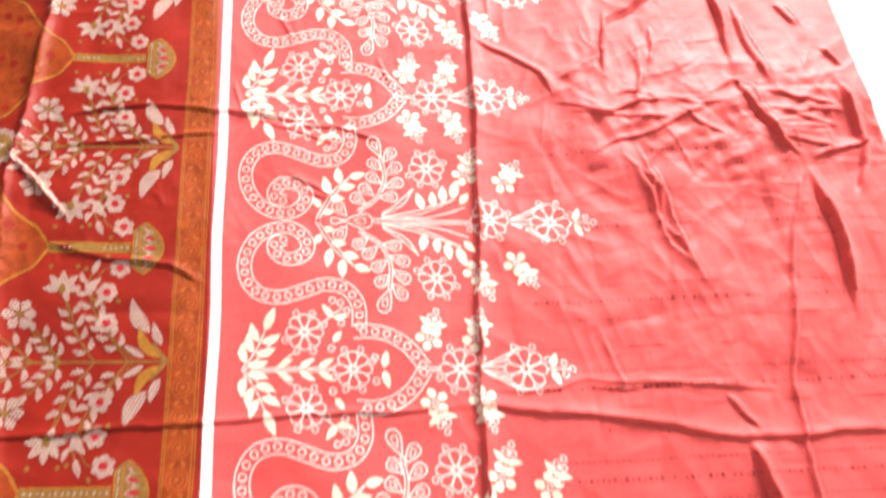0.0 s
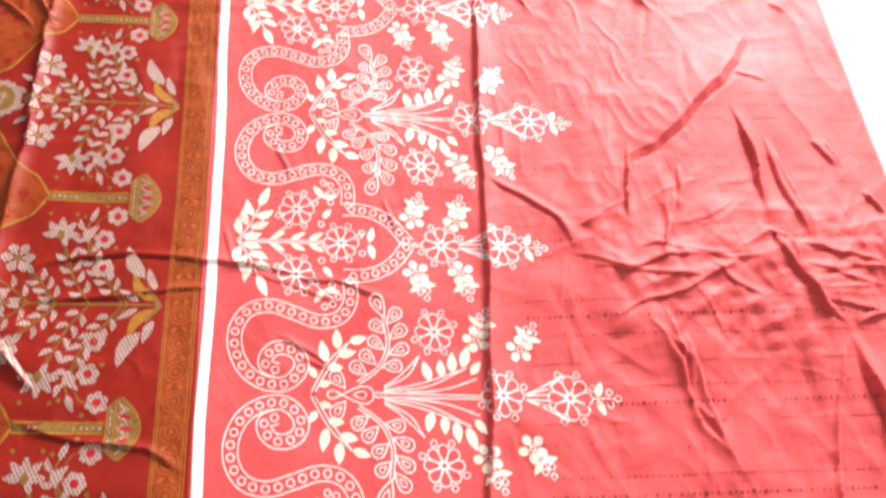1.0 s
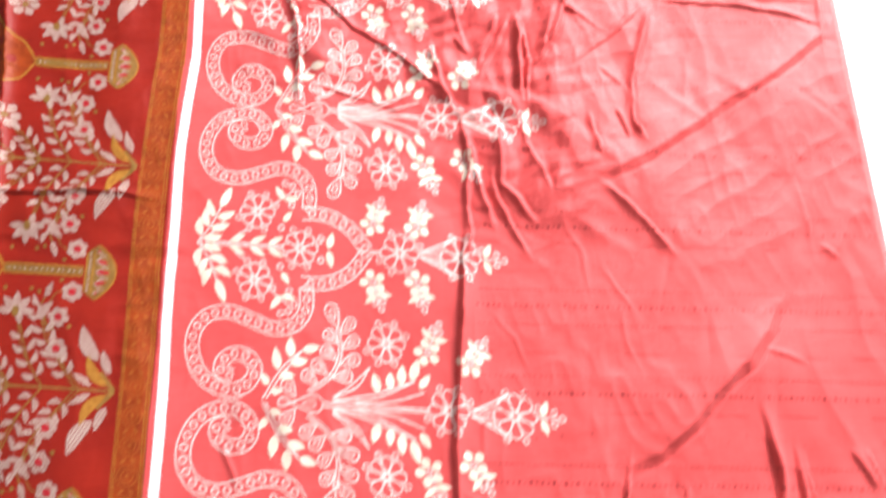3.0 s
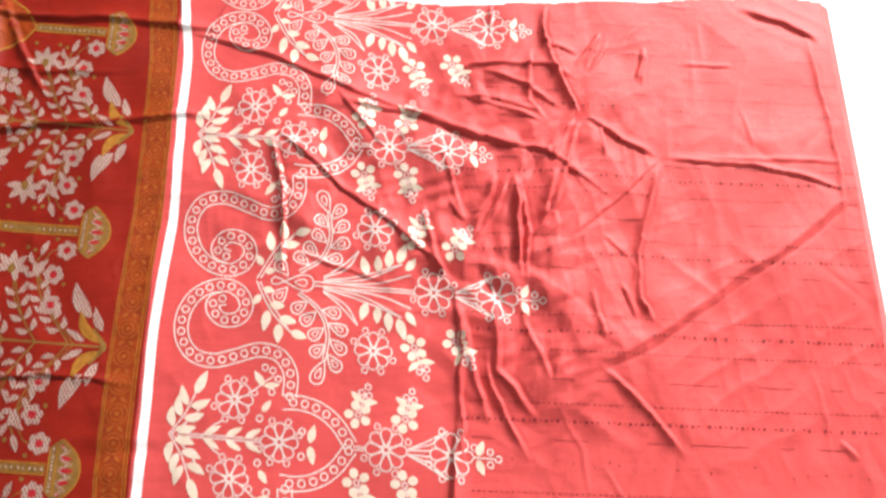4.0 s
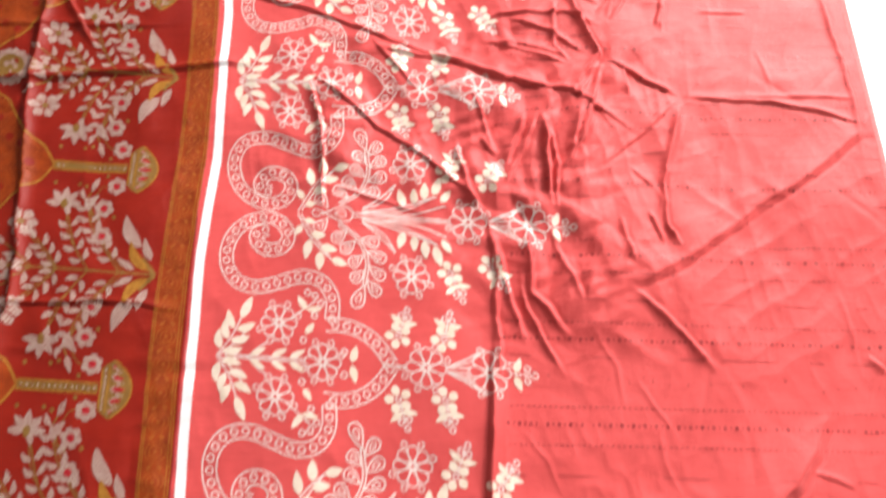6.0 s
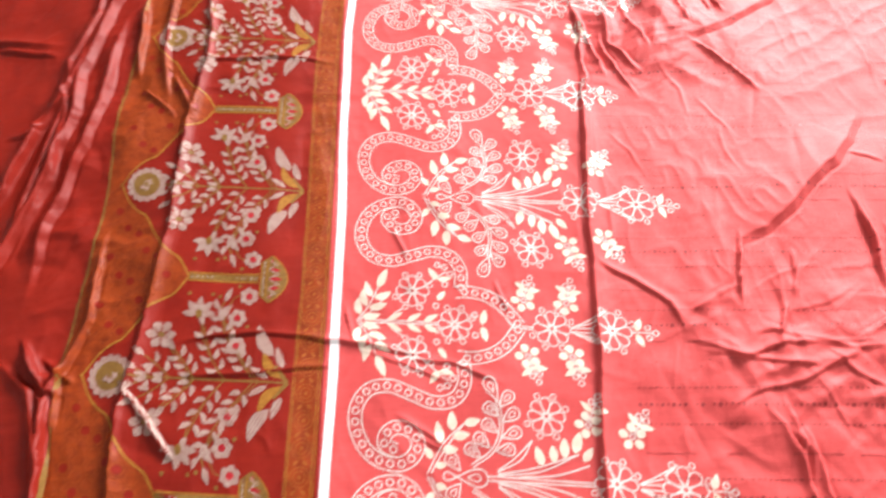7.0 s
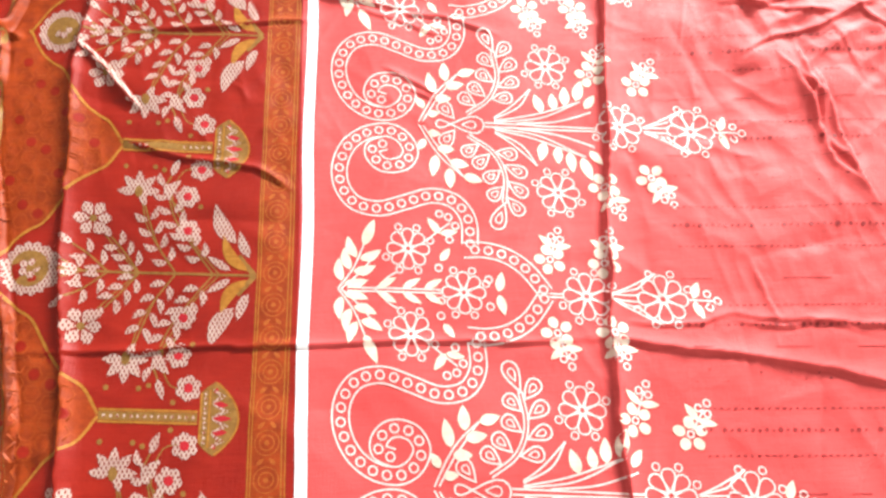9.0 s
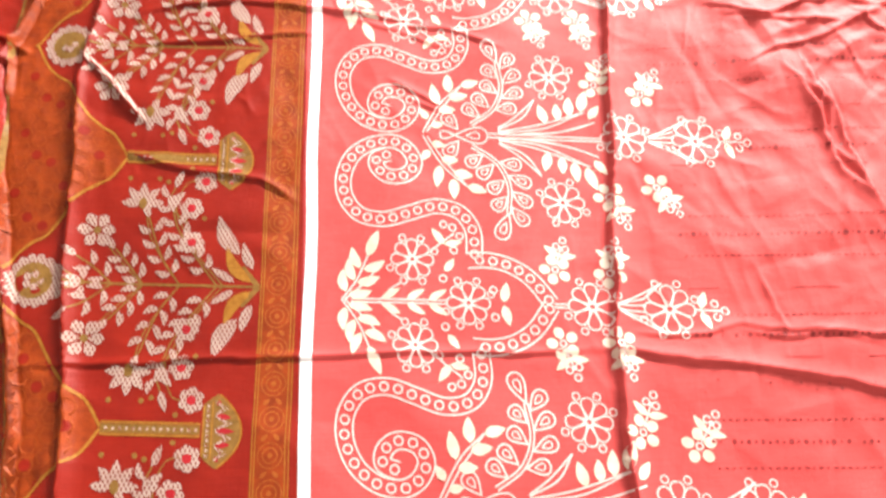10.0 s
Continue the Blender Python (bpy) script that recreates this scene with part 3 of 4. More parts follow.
def lay(name, verts, faces, mat, parent, lift, label=""):
    """A mesh drawn flat in x, y and laid onto the cloth, lift metres above its weave."""
    v = np.array(verts, dtype=float)
    on = (v[:, 1] < np.interp(v[:, 0], gx[0], TOPEDGE) - 0.0012) & (v[:, 1] > Y0 + 0.002)
    faces = [f for f in faces if all(on[i] for i in f)]
    if not faces:
        faces = [[0, 1, 2]]
        v[:, 1] = np.clip(v[:, 1], Y0 + 0.002, np.interp(v[:, 0], gx[0], TOPEDGE) - 0.0012)
    co = np.column_stack([v[:, 0], v[:, 1], height(v[:, 0], v[:, 1]) + lift])
    me = bpy.data.meshes.new(name)
    me.from_pydata(co.tolist(), [], faces)
    me.materials.append(mat)
    me.shade_smooth()
    ob = new(name, me)
    ob.parent = parent
    if label:
        tagged(ob, label)
    return ob


def grid_patch(name, mask, mat, parent, lift, label=""):
    """The cells of the cloth's own grid inside a mask, as one sheet."""
    cell = mask[:-1, :-1] & mask[1:, :-1] & mask[:-1, 1:] & mask[1:, 1:]
    jj, ii = np.nonzero(cell)
    quad = np.column_stack([jj * NX + ii, jj * NX + ii + 1, (jj + 1) * NX + ii + 1, (jj + 1) * NX + ii])
    used, inv = np.unique(quad, return_inverse=True)
    x, y, z = gx.ravel()[used], gy.ravel()[used], Z.ravel()[used] + lift
    me = bpy.data.meshes.new(name)
    me.from_pydata(np.column_stack([x, y, z]).tolist(), [], inv.reshape(-1, 4).tolist())
    me.materials.append(mat)
    me.shade_smooth()
    ob = new(name, me)
    ob.parent = parent
    if label:
        tagged(ob, label)
    return ob


fabric = tagged(new("printed_fabric"), "creased red cotton dress fabric printed with cream floral borders", "fabric")
inside = gy <= TOPEDGE[None, :]
cloth = grid_patch("cloth", inside & (gx >= -0.0025), RED, fabric, 0.0, "plain red woven cotton ground")
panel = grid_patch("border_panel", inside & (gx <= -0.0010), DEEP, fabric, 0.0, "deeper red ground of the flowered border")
for ob in (cloth,):
    so = ob.modifiers.new("thickness", "SOLIDIFY")
    so.thickness, so.offset = 0.0008, -1.0


# ---- printing: shapes drawn flat, then laid on the cloth ----
LIFT = 0.00025
SHEAR = 0.085


class Ink:
    """Collects flat shapes. put maps the drawing's (u, v) to the cloth's (x, y)."""

    def __init__(self, put):
        self.v, self.f, self.put = [], [], put

    def add(self, pts, faces):
        n = len(self.v)
        self.v += [self.put(*p) for p in pts]
        self.f += [[n + i for i in f] for f in faces]

    def line(self, pts, w, closed=False, step=0.0018):
        p = [np.array(q, float) for q in pts]
        if closed:
            p.append(p[0])
        q = [p[0]]
        for a, b in zip(p, p[1:]):
            k = max(1, int(np.linalg.norm(b - a) / step))
            q += [a + (b - a) * (i + 1) / k for i in range(k)]
        q = np.array(q)
        d = np.gradient(q, axis=0)
        if closed:
            d[0] = d[-1] = q[1] - q[-2]
        d /= np.maximum(np.linalg.norm(d, axis=1, keepdims=True), 1e-9)
        nrm = np.column_stack([-d[:, 1], d[:, 0]]) * w / 2
        out = []
        for a, b in zip(q + nrm, q - nrm):
            out += [tuple(a), tuple(b)]
        self.add(out, [[2 * i, 2 * i + 1, 2 * i + 3, 2 * i + 2] for i in range(len(q) - 1)])

    def ring(self, c, r, w, n=11):
        self.line([(c[0] + r * math.cos(6.2832 * i / n), c[1] + r * math.sin(6.2832 * i / n)) for i in range(n)], w, True, 0.01)

    def disc(self, c, r, n=9, ry=None, turn=0.0):
        ry = ry or r
        ct, st = math.cos(turn), math.sin(turn)
        pts = [c]
        for i in range(n):
            a = 6.2832 * i / n
            x, y = r * math.cos(a), ry * math.sin(a)
            pts.append((c[0] + ct * x - st * y, c[1] + st * x + ct * y))
        self.add(pts, [[0, i + 1, (i + 1) % n + 1] for i in range(n)])

    def leaf(self, base, tip, w, bend=0.0, n=8, fat=0.42):
        b, t = np.array(base, float), np.array(tip, float)
        d = t - b
        nrm = np.array((-d[1], d[0]))
        nrm = nrm / max(np.linalg.norm(nrm), 1e-9)
        pts = []
        for i in range(n + 1):
            s = i / n
            h = w / 2 * (math.sin(math.pi * s ** (math.log(0.5) / math.log(fat)))) ** 0.85
            c = b + d * s + nrm * bend * math.sin(math.pi * s)
            pts += [tuple(c + nrm * h), tuple(c), tuple(c - nrm * h)]
        f = []
        for i in range(n):
            f += [[3 * i, 3 * i + 1, 3 * i + 4, 3 * i + 3], [3 * i + 1, 3 * i + 2, 3 * i + 5, 3 * i + 4]]
        self.add(pts, f)

    def drop(self, base, tip, w, lw, inner=True):
        """A tear drop in outline, pointed at its base and round at its tip."""
        b, t = np.array(base, float), np.array(tip, float)
        d = t - b
        nrm = np.array((-d[1], d[0])) / max(np.linalg.norm(d), 1e-9)

        def loop(k):
            out = []
            for i in range(14):
                a = 6.2832 * i / 14
                s = 0.5 - 0.5 * math.cos(a)
                out.append(tuple(b + d * (0.5 + (s - 0.5) * k + 0.1 * (1 - k)) + nrm * (w / 2 * k * math.sin(a) * s ** 0.75 * 1.25)))
            return out
        self.line(loop(1.0), lw, True, 0.01)
        if inner:
            self.line(loop(0.42), lw * 0.8, True, 0.01)

    def lay(self, name, mat, parent, lift=LIFT, label=""):
        return lay(name, self.v, self.f, mat, parent, lift, label)


def spline(pts, per=6):
    p = [np.array(q, float) for q in pts]
    p = [2 * p[0] - p[1]] + p + [2 * p[-1] - p[-2]]
    out = []
    for a, b, c, d in zip(p, p[1:], p[2:], p[3:]):
        for i in range(per):
            t = i / per
            out.append(tuple(0.5 * (2 * b + (c - a) * t + (2 * a - 5 * b + 4 * c - d) * t * t + (3 * b - a - 3 * c + d) * t ** 3)))
    return out + [tuple(p[-2])]


def offset(pts, w):
    q = np.array(pts)
    d = np.gradient(q, axis=0)
    d /= np.maximum(np.linalg.norm(d, axis=1, keepdims=True), 1e-9)
    return [tuple(a) for a in q + np.column_stack([-d[:, 1], d[:, 0]]) * w]


def along(pts, gap, first=0.0):
    q = np.array(pts)
    s = np.concatenate([[0], np.cumsum(np.linalg.norm(np.diff(q, axis=0), axis=1))])
    n = int((s[-1] - first) / gap)
    return [(float(np.interp(first + k * gap, s, q[:, 0])), float(np.interp(first + k * gap, s, q[:, 1]))) for k in range(n + 1)]


def sway(y):
    """How far the seam between border and plain cloth wanders sideways."""
    return np.interp(y, [-0.34, -0.087, 0.013, 0.128, 0.235, 0.28, 0.368, 0.486, 0.565, 0.655, 0.72, 0.80, 0.88], [0.0005, 0.001, 0.003, 0.0045, 0.006, 0.007, 0.006, 0.0042, 0.005, 0.0095, 0.010, 0.008, 0.000])


# the white stripe, a little uneven, drawn aside by the creases at the far end
band = Ink(lambda u, v: (u, v))
ys = np.arange(-0.335, 0.885, 0.004)
xs = 0.0005 + sway(ys) + 0.0006 * np.sin(ys * 41)
for off, wd in ((-0.0024, 0.0026), (0.0, 0.0026), (0.0024, 0.0026)):
    band.line(list(zip(xs + off, ys)), wd, step=0.002)
band.lay("selvage_stripe", WHITE, fabric, 0.0004, "narrow white woven stripe")

HALF = 0.12175
THIN = 0.00118


def flower(ink, c, r, petals=8, rings=True, turn=0.0):
    """An outlined daisy with a ring between the petals' ends."""
    for k in range(petals):
        a = turn + 6.2832 * k / petals
        ca, sa = math.cos(a), math.sin(a)
        ink.drop((c[0] + 0.12 * r * ca, c[1] + 0.12 * r * sa), (c[0] + r * ca, c[1] + r * sa), r * 0.62, THIN * 0.95, False)
    ink.ring(c, r * 0.15, THIN)
    if rings:
        for k in range(petals):
            if (k + 1) % 4:
                a = turn + 6.2832 * (k + 0.5) / petals
                ink.ring((c[0] + r * 1.14 * math.cos(a), c[1] + r * 1.14 * math.sin(a)), 0.0023, THIN * 0.85, 8)


def spray(solid, ink, c, to):
    """A filled five-petalled blossom, two leaves and three rings on a stalk."""
    c, to = np.array(c, float), np.array(to, float)
    d = to - c
    ln = np.linalg.norm(d)
    d /= ln
    n = np.array((-d[1], d[0]))
    a0 = math.atan2(d[1], d[0])
    for k in range(5):
        a = a0 + math.pi / 5 + 6.2832 * k / 5
        solid.disc((c[0] + 0.0070 * math.cos(a), c[1] + 0.0070 * math.sin(a)), 0.0038, 12, 0.0034, a)
    ink.ring(tuple(c), 0.0020, THIN)
    ink.line([tuple(c + d * 0.003), tuple(to)], THIN)
    for s in (-1, 1):
        base = c + d * ln * 0.56
        solid.leaf(tuple(base), tuple(base + d * 0.0045 + n * s * 0.0112), 0.0050)
    for s, e in ((-1, 0.0), (1, 0.0), (0, 0.0058)):
        ink.ring(tuple(to + d * (e - 0.001) + n * s * 0.0031), 0.0022, THIN, 8)


def branch(solid, ink, pts, leaf_len, leaf_w, count, outer=True, inner=True, end=True, first=0.2, inner_from=0):
    """A stem with leaves on its sides and one at its end."""
    c = spline(pts, 5)
    ink.line(c, THIN)
    q = np.array(c)
    s = np.concatenate([[0], np.cumsum(np.linalg.norm(np.diff(q, axis=0), axis=1))])
    for k in range(count):
        at = s[-1] * (first + (1 - first) * k / count)
        p = np.array((np.interp(at, s, q[:, 0]), np.interp(at, s, q[:, 1])))
        p2 = np.array((np.interp(at + 0.003, s, q[:, 0]), np.interp(at + 0.003, s, q[:, 1])))
        d = (p2 - p) / max(np.linalg.norm(p2 - p), 1e-9)
        n = np.array((-d[1], d[0]))
        for side, on in ((1, outer), (-1, inner)):
            if on and (side > 0 or k >= inner_from):
                a = 0.80
                t = p + (d * math.cos(a) + n * side * math.sin(a)) * leaf_len
                solid.leaf(tuple(p + n * side * 0.0012), tuple(t), leaf_w, 0.0012 * side)
    if end:
        d = q[-1] - q[-2]
        d /= np.linalg.norm(d)
        solid.leaf(tuple(q[-1]), tuple(q[-1] + d * leaf_len * 1.2), leaf_w * 1.1)


def scroll_line():
    coil = [(0.0572, 0.0168), (0.0490, 0.0200), (0.0487, 0.0268), (0.0543, 0.0329), (0.0624, 0.0342), (0.0705, 0.0308), (0.0745, 0.0227), (0.0718, 0.0146), (0.0660, 0.0090)]
    wave = [(0.0575, 0.0064), (0.0445, 0.0090), (0.0325, 0.0185), (0.0258, 0.0340), (0.0268, 0.0500), (0.0360, 0.0625), (0.0520, 0.0662), (0.0690, 0.0612), (0.0870, 0.0553), (0.1030, 0.0588), (0.1115, 0.0718), (0.1115, 0.0890)]
    return spline([(x, -y) for x, y in coil + wave], 6)


def arch_line():
    return spline([(0.1065, 0.0285 - HALF), (0.120, 0.0290 - HALF), (0.134, 0.0255 - HALF), (0.147, 0.0165 - HALF), (0.1585, 0.0010 - HALF)], 6)


def motif_put(yc, side):
    return lambda u, v: (u, yc + side * v - SHEAR * (u - 0.022))


def scroll(yc, side, parent):
    """One ribbon: a coil, a wave and half an arch, edged with two lines and filled with rings."""
    ink = Ink(motif_put(yc, side))
    a, b = scroll_line(), arch_line()
    for c in (a, b):
        for w in (-0.0052, 0.0052):
            ink.line(offset(c, w), THIN)
    for p in along(a, 0.0088, 0.002):
        ink.ring(p, 0.0027, THIN, 10)
    for p in along(b, 0.0088, 0.008):
        ink.ring(p, 0.0027, THIN, 10)
    ink.lay("scroll", CREAM, parent, LIFT, "curling outlined ribbon filled with small rings")


def big_motif(yc):
    stem = Ink(motif_put(yc, 1))
    stem.drop((0.1030, 0), (0.1265, 0), 0.0150, THIN)
    stem.drop((0.1035, 0), (0.0930, 0), 0.0070, THIN, False)
    for w in (-0.0016, 0.0016):
        stem.line([(0.127, w), (0.206, w * 0.7)], THIN)
    motif = stem.lay("palmette_motif", CREAM, fabric, LIFT, "cream printed palmette with flowers, leaves and curling scrolls")
    for s in (1, -1):
        scroll(yc, s, motif)
    for s in (1, -1):
        ink, solid = Ink(motif_put(yc, s)), Ink(motif_put(yc, s))
        ink.line(spline([(0.081, 0.0010), (0.090, 0.018), (0.098, 0.029), (0.110, 0.0400)]), THIN)
        ink.line(spline([(0.084, 0.0015), (0.093, 0.017), (0.101, 0.028), (0.110, 0.0400)]), THIN)
        for bx, bv, tx, tv, lw in ((0.110, 0.0395, 0.1230, 0.0435, 0.0070), (0.092, 0.0240, 0.0890, 0.0410, 0.0074), (0.101, 0.0340, 0.1005, 0.0495, 0.0076), (0.101, 0.0295, 0.1145, 0.0320, 0.0072), (0.093, 0.0195, 0.1050, 0.0200, 0.0070), (0.085, 0.0120, 0.0800, 0.0205, 0.0058), (0.087, 0.0070, 0.0960, 0.0085, 0.0056)):
            solid.leaf((bx, bv), (tx, tv), lw)
        solid.lay("leaf_branch", LEAFY, motif, LIFT + 0.00006, "solid pale leaves on printed stems")
        solid = Ink(motif_put(yc, s))
        # the fan: a long rib with leaves on its outer side, and two bare blades
        ink.line(spline([(0.134, 0.0025), (0.166, 0.0072), (0.196, 0.0215)]), THIN)
        ink.line(spline([(0.134, 0.0035), (0.162, 0.0095), (0.196, 0.0215)]), THIN)
        for bx, bv, tx, tv, lw in ((0.168, 0.0115, 0.1640, 0.0260, 0.0074), (0.177, 0.0145, 0.1765, 0.0275, 0.0068), (0.185, 0.0180, 0.1860, 0.0335, 0.0074), (0.193, 0.0220, 0.1985, 0.0390, 0.0078), (0.199, 0.0165, 0.2070, 0.0270, 0.0064)):
            solid.leaf((bx, bv), (tx, tv), lw)
        ink.line(spline([(0.134, 0.0050), (0.152, 0.0150), (0.1615, 0.0300)]), THIN)
        ink.line(spline([(0.134, 0.0060), (0.147, 0.0155), (0.1615, 0.0300)]), THIN)
        ink.line(spline([(0.150, 0.0022), (0.178, 0.0052), (0.203, 0.0135)]), THIN)
        curve = spline([(0.115, 0.0085), (0.131, 0.0205), (0.1385, 0.0380), (0.1365, 0.0590)])
        for w in (-0.0012, 0.0012):
            ink.line(offset(curve, w), THIN)
        ink.drop((0.1368, 0.0585), (0.1292, 0.0775), 0.0118, THIN * 1.1)
        for bx, bv, tx, tv in ((0.1385, 0.0540, 0.1485, 0.0665), (0.1395, 0.0425, 0.1525, 0.0525), (0.1385, 0.0305, 0.1535, 0.0370), (0.1335, 0.0205, 0.1480, 0.0225), (0.1365, 0.0470, 0.1265, 0.0560), (0.1355, 0.0345, 0.1245, 0.0430), (0.1290, 0.0225, 0.1180, 0.0325), (0.1220, 0.0150, 0.1105, 0.0235)):
            ink.drop((bx, bv), (tx, tv), 0.0106, THIN * 1.1)
        ink.drop((0.1060, 0.0045), (0.0965, 0.0165), 0.0115, THIN)
        solid.lay("leaf_branch", LEAFY, motif, LIFT + 0.00006, "solid pale leaves on printed stems")
        ink.lay("curved_spray", CREAM, motif, LIFT, "outlined drops on a curved stem")
        fl = Ink(motif_put(yc, s))
        flower(fl, (0.174, 0.0490), 0.0145)
        fl.lay("flower", CREAM, motif)
        for c, to in (((0.2055, 0.044), (0.213, 0.062)), ((0.238, 0.037), (0.248, 0.052))):
            ink, solid = Ink(motif_put(yc, s)), Ink(motif_put(yc, s))
            spray(solid, ink, c, to)
            solid.lay("blossom_spray", LEAFY, motif, LIFT + 0.00006)
            ink.lay("spray_outline", CREAM, motif, LIFT)
    for c, r in (((0.221, 0.001), 0.0155), ((0.271, 0.0), 0.0165)):
        fl = Ink(motif_put(yc, 1))
        flower(fl, c, r)
        fl.lay("flower", CREAM, motif)
    tip_of(yc, motif, 0.238, 0.287)


def tip_of(yc, motif, x0, x1):
    """Blades between the last two flowers, and the bud at the end."""
    ink, solid = Ink(motif_put(yc, 1)), Ink(motif_put(yc, 1))
    for s in (1, -1):
        ink.line([(x0, s * 0.002), (x0 + 0.014, s * 0.0085), (x0 + 0.030, s * 0.0175)], THIN)
        ink.line([(x0, s * 0.002), (x0 + 0.017, s * 0.0065), (x0 + 0.030, s * 0.0175)], THIN)
        ink.line([(x0, s * 0.0015), (x0 + 0.018, s * 0.0022)], THIN)
        solid.leaf((x1 + 0.004, s * 0.0012), (x1 + 0.0085, s * 0.0125), 0.0060)
        ink.ring((x1 + 0.0135, s * 0.0045), 0.0023, THIN, 8)
    ink.line([(x1, 0), (x1 + 0.017, 0)], THIN)
    ink.ring((x1 + 0.0195, 0), 0.0024, THIN, 8)
    solid.lay("bud_leaf", LEAFY, motif, LIFT + 0.00006)
    ink.lay("blade", CREAM, motif)


def small_motif(yc):
    stem = Ink(motif_put(yc, 1))
    for w in (-0.0011, 0.0011):
        stem.line([(0.030, w), (0.091, w)], THIN)
    motif = stem.lay("arch_motif", CREAM, fabric, LIFT, "cream printed flowering plant under a pointed arch")
    link = Ink(motif_put(yc, 1))
    for w in (-0.0011, 0.0011):
        link.line([(0.1605, w), (0.170, w)], THIN)
    link.lay("arch_finial", CREAM, motif)
    for s in (1, -1):
        ink, solid = Ink(motif_put(yc, s)), Ink(motif_put(yc, s))
        branch(solid, ink, [(0.024, 0.0), (0.034, 0.014), (0.041, 0.030)], 0.0165, 0.0066, 3, True, True, True, 0.16)
        for pts in ([(0.026, 0.0), (0.037, 0.010), (0.045, 0.019)], [(0.048, 0.0), (0.056, 0.008), (0.062, 0.012)], [(0.082, 0.034), (0.090, 0.041), (0.099, 0.048)]):
            stalk = Ink(motif_put(yc, s))
            stalk.line(spline(pts), THIN)
            stalk.lay("stalk", CREAM, motif)
        for bx, bv, tx, tv, lw in ((0.050, 0.0015, 0.062, 0.0085, 0.0048), (0.066, 0.0015, 0.078, 0.0085, 0.0048), (0.080, 0.0015, 0.092, 0.0085, 0.0048), (0.128, 0.001, 0.131, 0.0145, 0.0062), (0.0915, 0.021, 0.098, 0.030, 0.0052), (0.092, 0.040, 0.084, 0.051, 0.0056), (0.092, 0.040, 0.104, 0.042, 0.0048)):
            single = Ink(motif_put(yc, s))
            single.leaf((bx, bv), (tx, tv), lw)
            single.lay("leaf", LEAFY, motif, LIFT + 0.00006)
        for c in ((0.098, 0.052), (0.1025, 0.046), (0.092, 0.054), (0.098, 0.036), (0.122, 0.009), (0.090, 0.016)):
            bead = Ink(motif_put(yc, s))
            bead.ring(c, 0.0024, THIN, 8)
            bead.lay("bead", CREAM, motif, LIFT)
        solid.lay("leaf_branch", LEAFY, motif, LIFT + 0.00006, "solid pale leaves on printed stems")
        ink.lay("twig", CREAM, motif, LIFT)
        fl = Ink(motif_put(yc, s))
        flower(fl, (0.0705, 0.0285), 0.0140)
        fl.lay("flower", CREAM, motif)
        for c, to in (((0.1635, 0.0245), (0.169, 0.041)), ((0.199, 0.0235), (0.203, 0.040))):
            ink, solid = Ink(motif_put(yc, s)), Ink(motif_put(yc, s))
            spray(solid, ink, c, to)
            solid.lay("blossom_spray", LEAFY, motif, LIFT + 0.00006)
            ink.lay("spray_outline", CREAM, motif, LIFT)
    for c, r in (((0.1055, 0.0), 0.0140), ((0.185, 0.0005), 0.0155), ((0.2335, 0.0), 0.0160)):
        fl = Ink(motif_put(yc, 1))
        flower(fl, c, r)
        fl.lay("flower", CREAM, motif)
    tip_of(yc, motif, 0.201, 0.249)


for k in range(-1, 4):
    small_motif(k * 2 * HALF - 0.0005)
for k in range(-1, 4):
    big_motif(k * 2 * HALF + HALF)

# rows of woven dots and dashes across the plain part
dots = Ink(lambda u, v: (u, v - 0.045 * (u - 0.2)))
rows = random.Random(5)
y = -0.30
pattern = [("dot", 0.013), ("dash", 0.018), ("line", 0.022), ("dash", 0.015), ("dot", 0.013), ("dash", 0.020), ("speck", 0.018), ("line", 0.014)]
k = 0
while y < 0.85:
    kind, gap = pattern[k % len(pattern)]
    x = 0.245 + rows.uniform(0.0, 0.004)
    big = 0
    while x < 0.585:
        if kind == "dot":
            dots.disc((x, y + rows.uniform(-0.0003, 0.0003)), rows.uniform(0.0012, 0.0017) if big % 2 == 0 else rows.uniform(0.0007, 0.0010), 7)
            x += 0.0043 if rows.random() > 0.06 else 0.0086
            big += 1
        elif kind == "dash":
            dots.line([(x, y), (x + rows.uniform(0.0016, 0.0030), y)], 0.0010)
            x += 0.0043
        elif kind == "speck":
            dots.disc((x, y + rows.uniform(-0.004, 0.004)), rows.uniform(0.0005, 0.0010), 6)
            x += rows.uniform(0.006, 0.022)
        else:
            ln = rows.uniform(0.010, 0.045)
            dots.line([(x, y), (x + ln, y)], 0.0006)
            x += ln + rows.uniform(0.01, 0.05)
    y += gap
    k += 1
tagged(dots.lay("dot_weave", TICK, fabric, 0.0003, "rows of small darker woven dots and dashes"), kind="stuff")

# ---- the flowered border beside the white stripe ----
TREE, PITCH, LEAN_T = 0.0092, 0.1803, -0.078


def border_put(yc, side):
    return lambda u, v: (u, yc + side * v + LEAN_T * (u + 0.03))


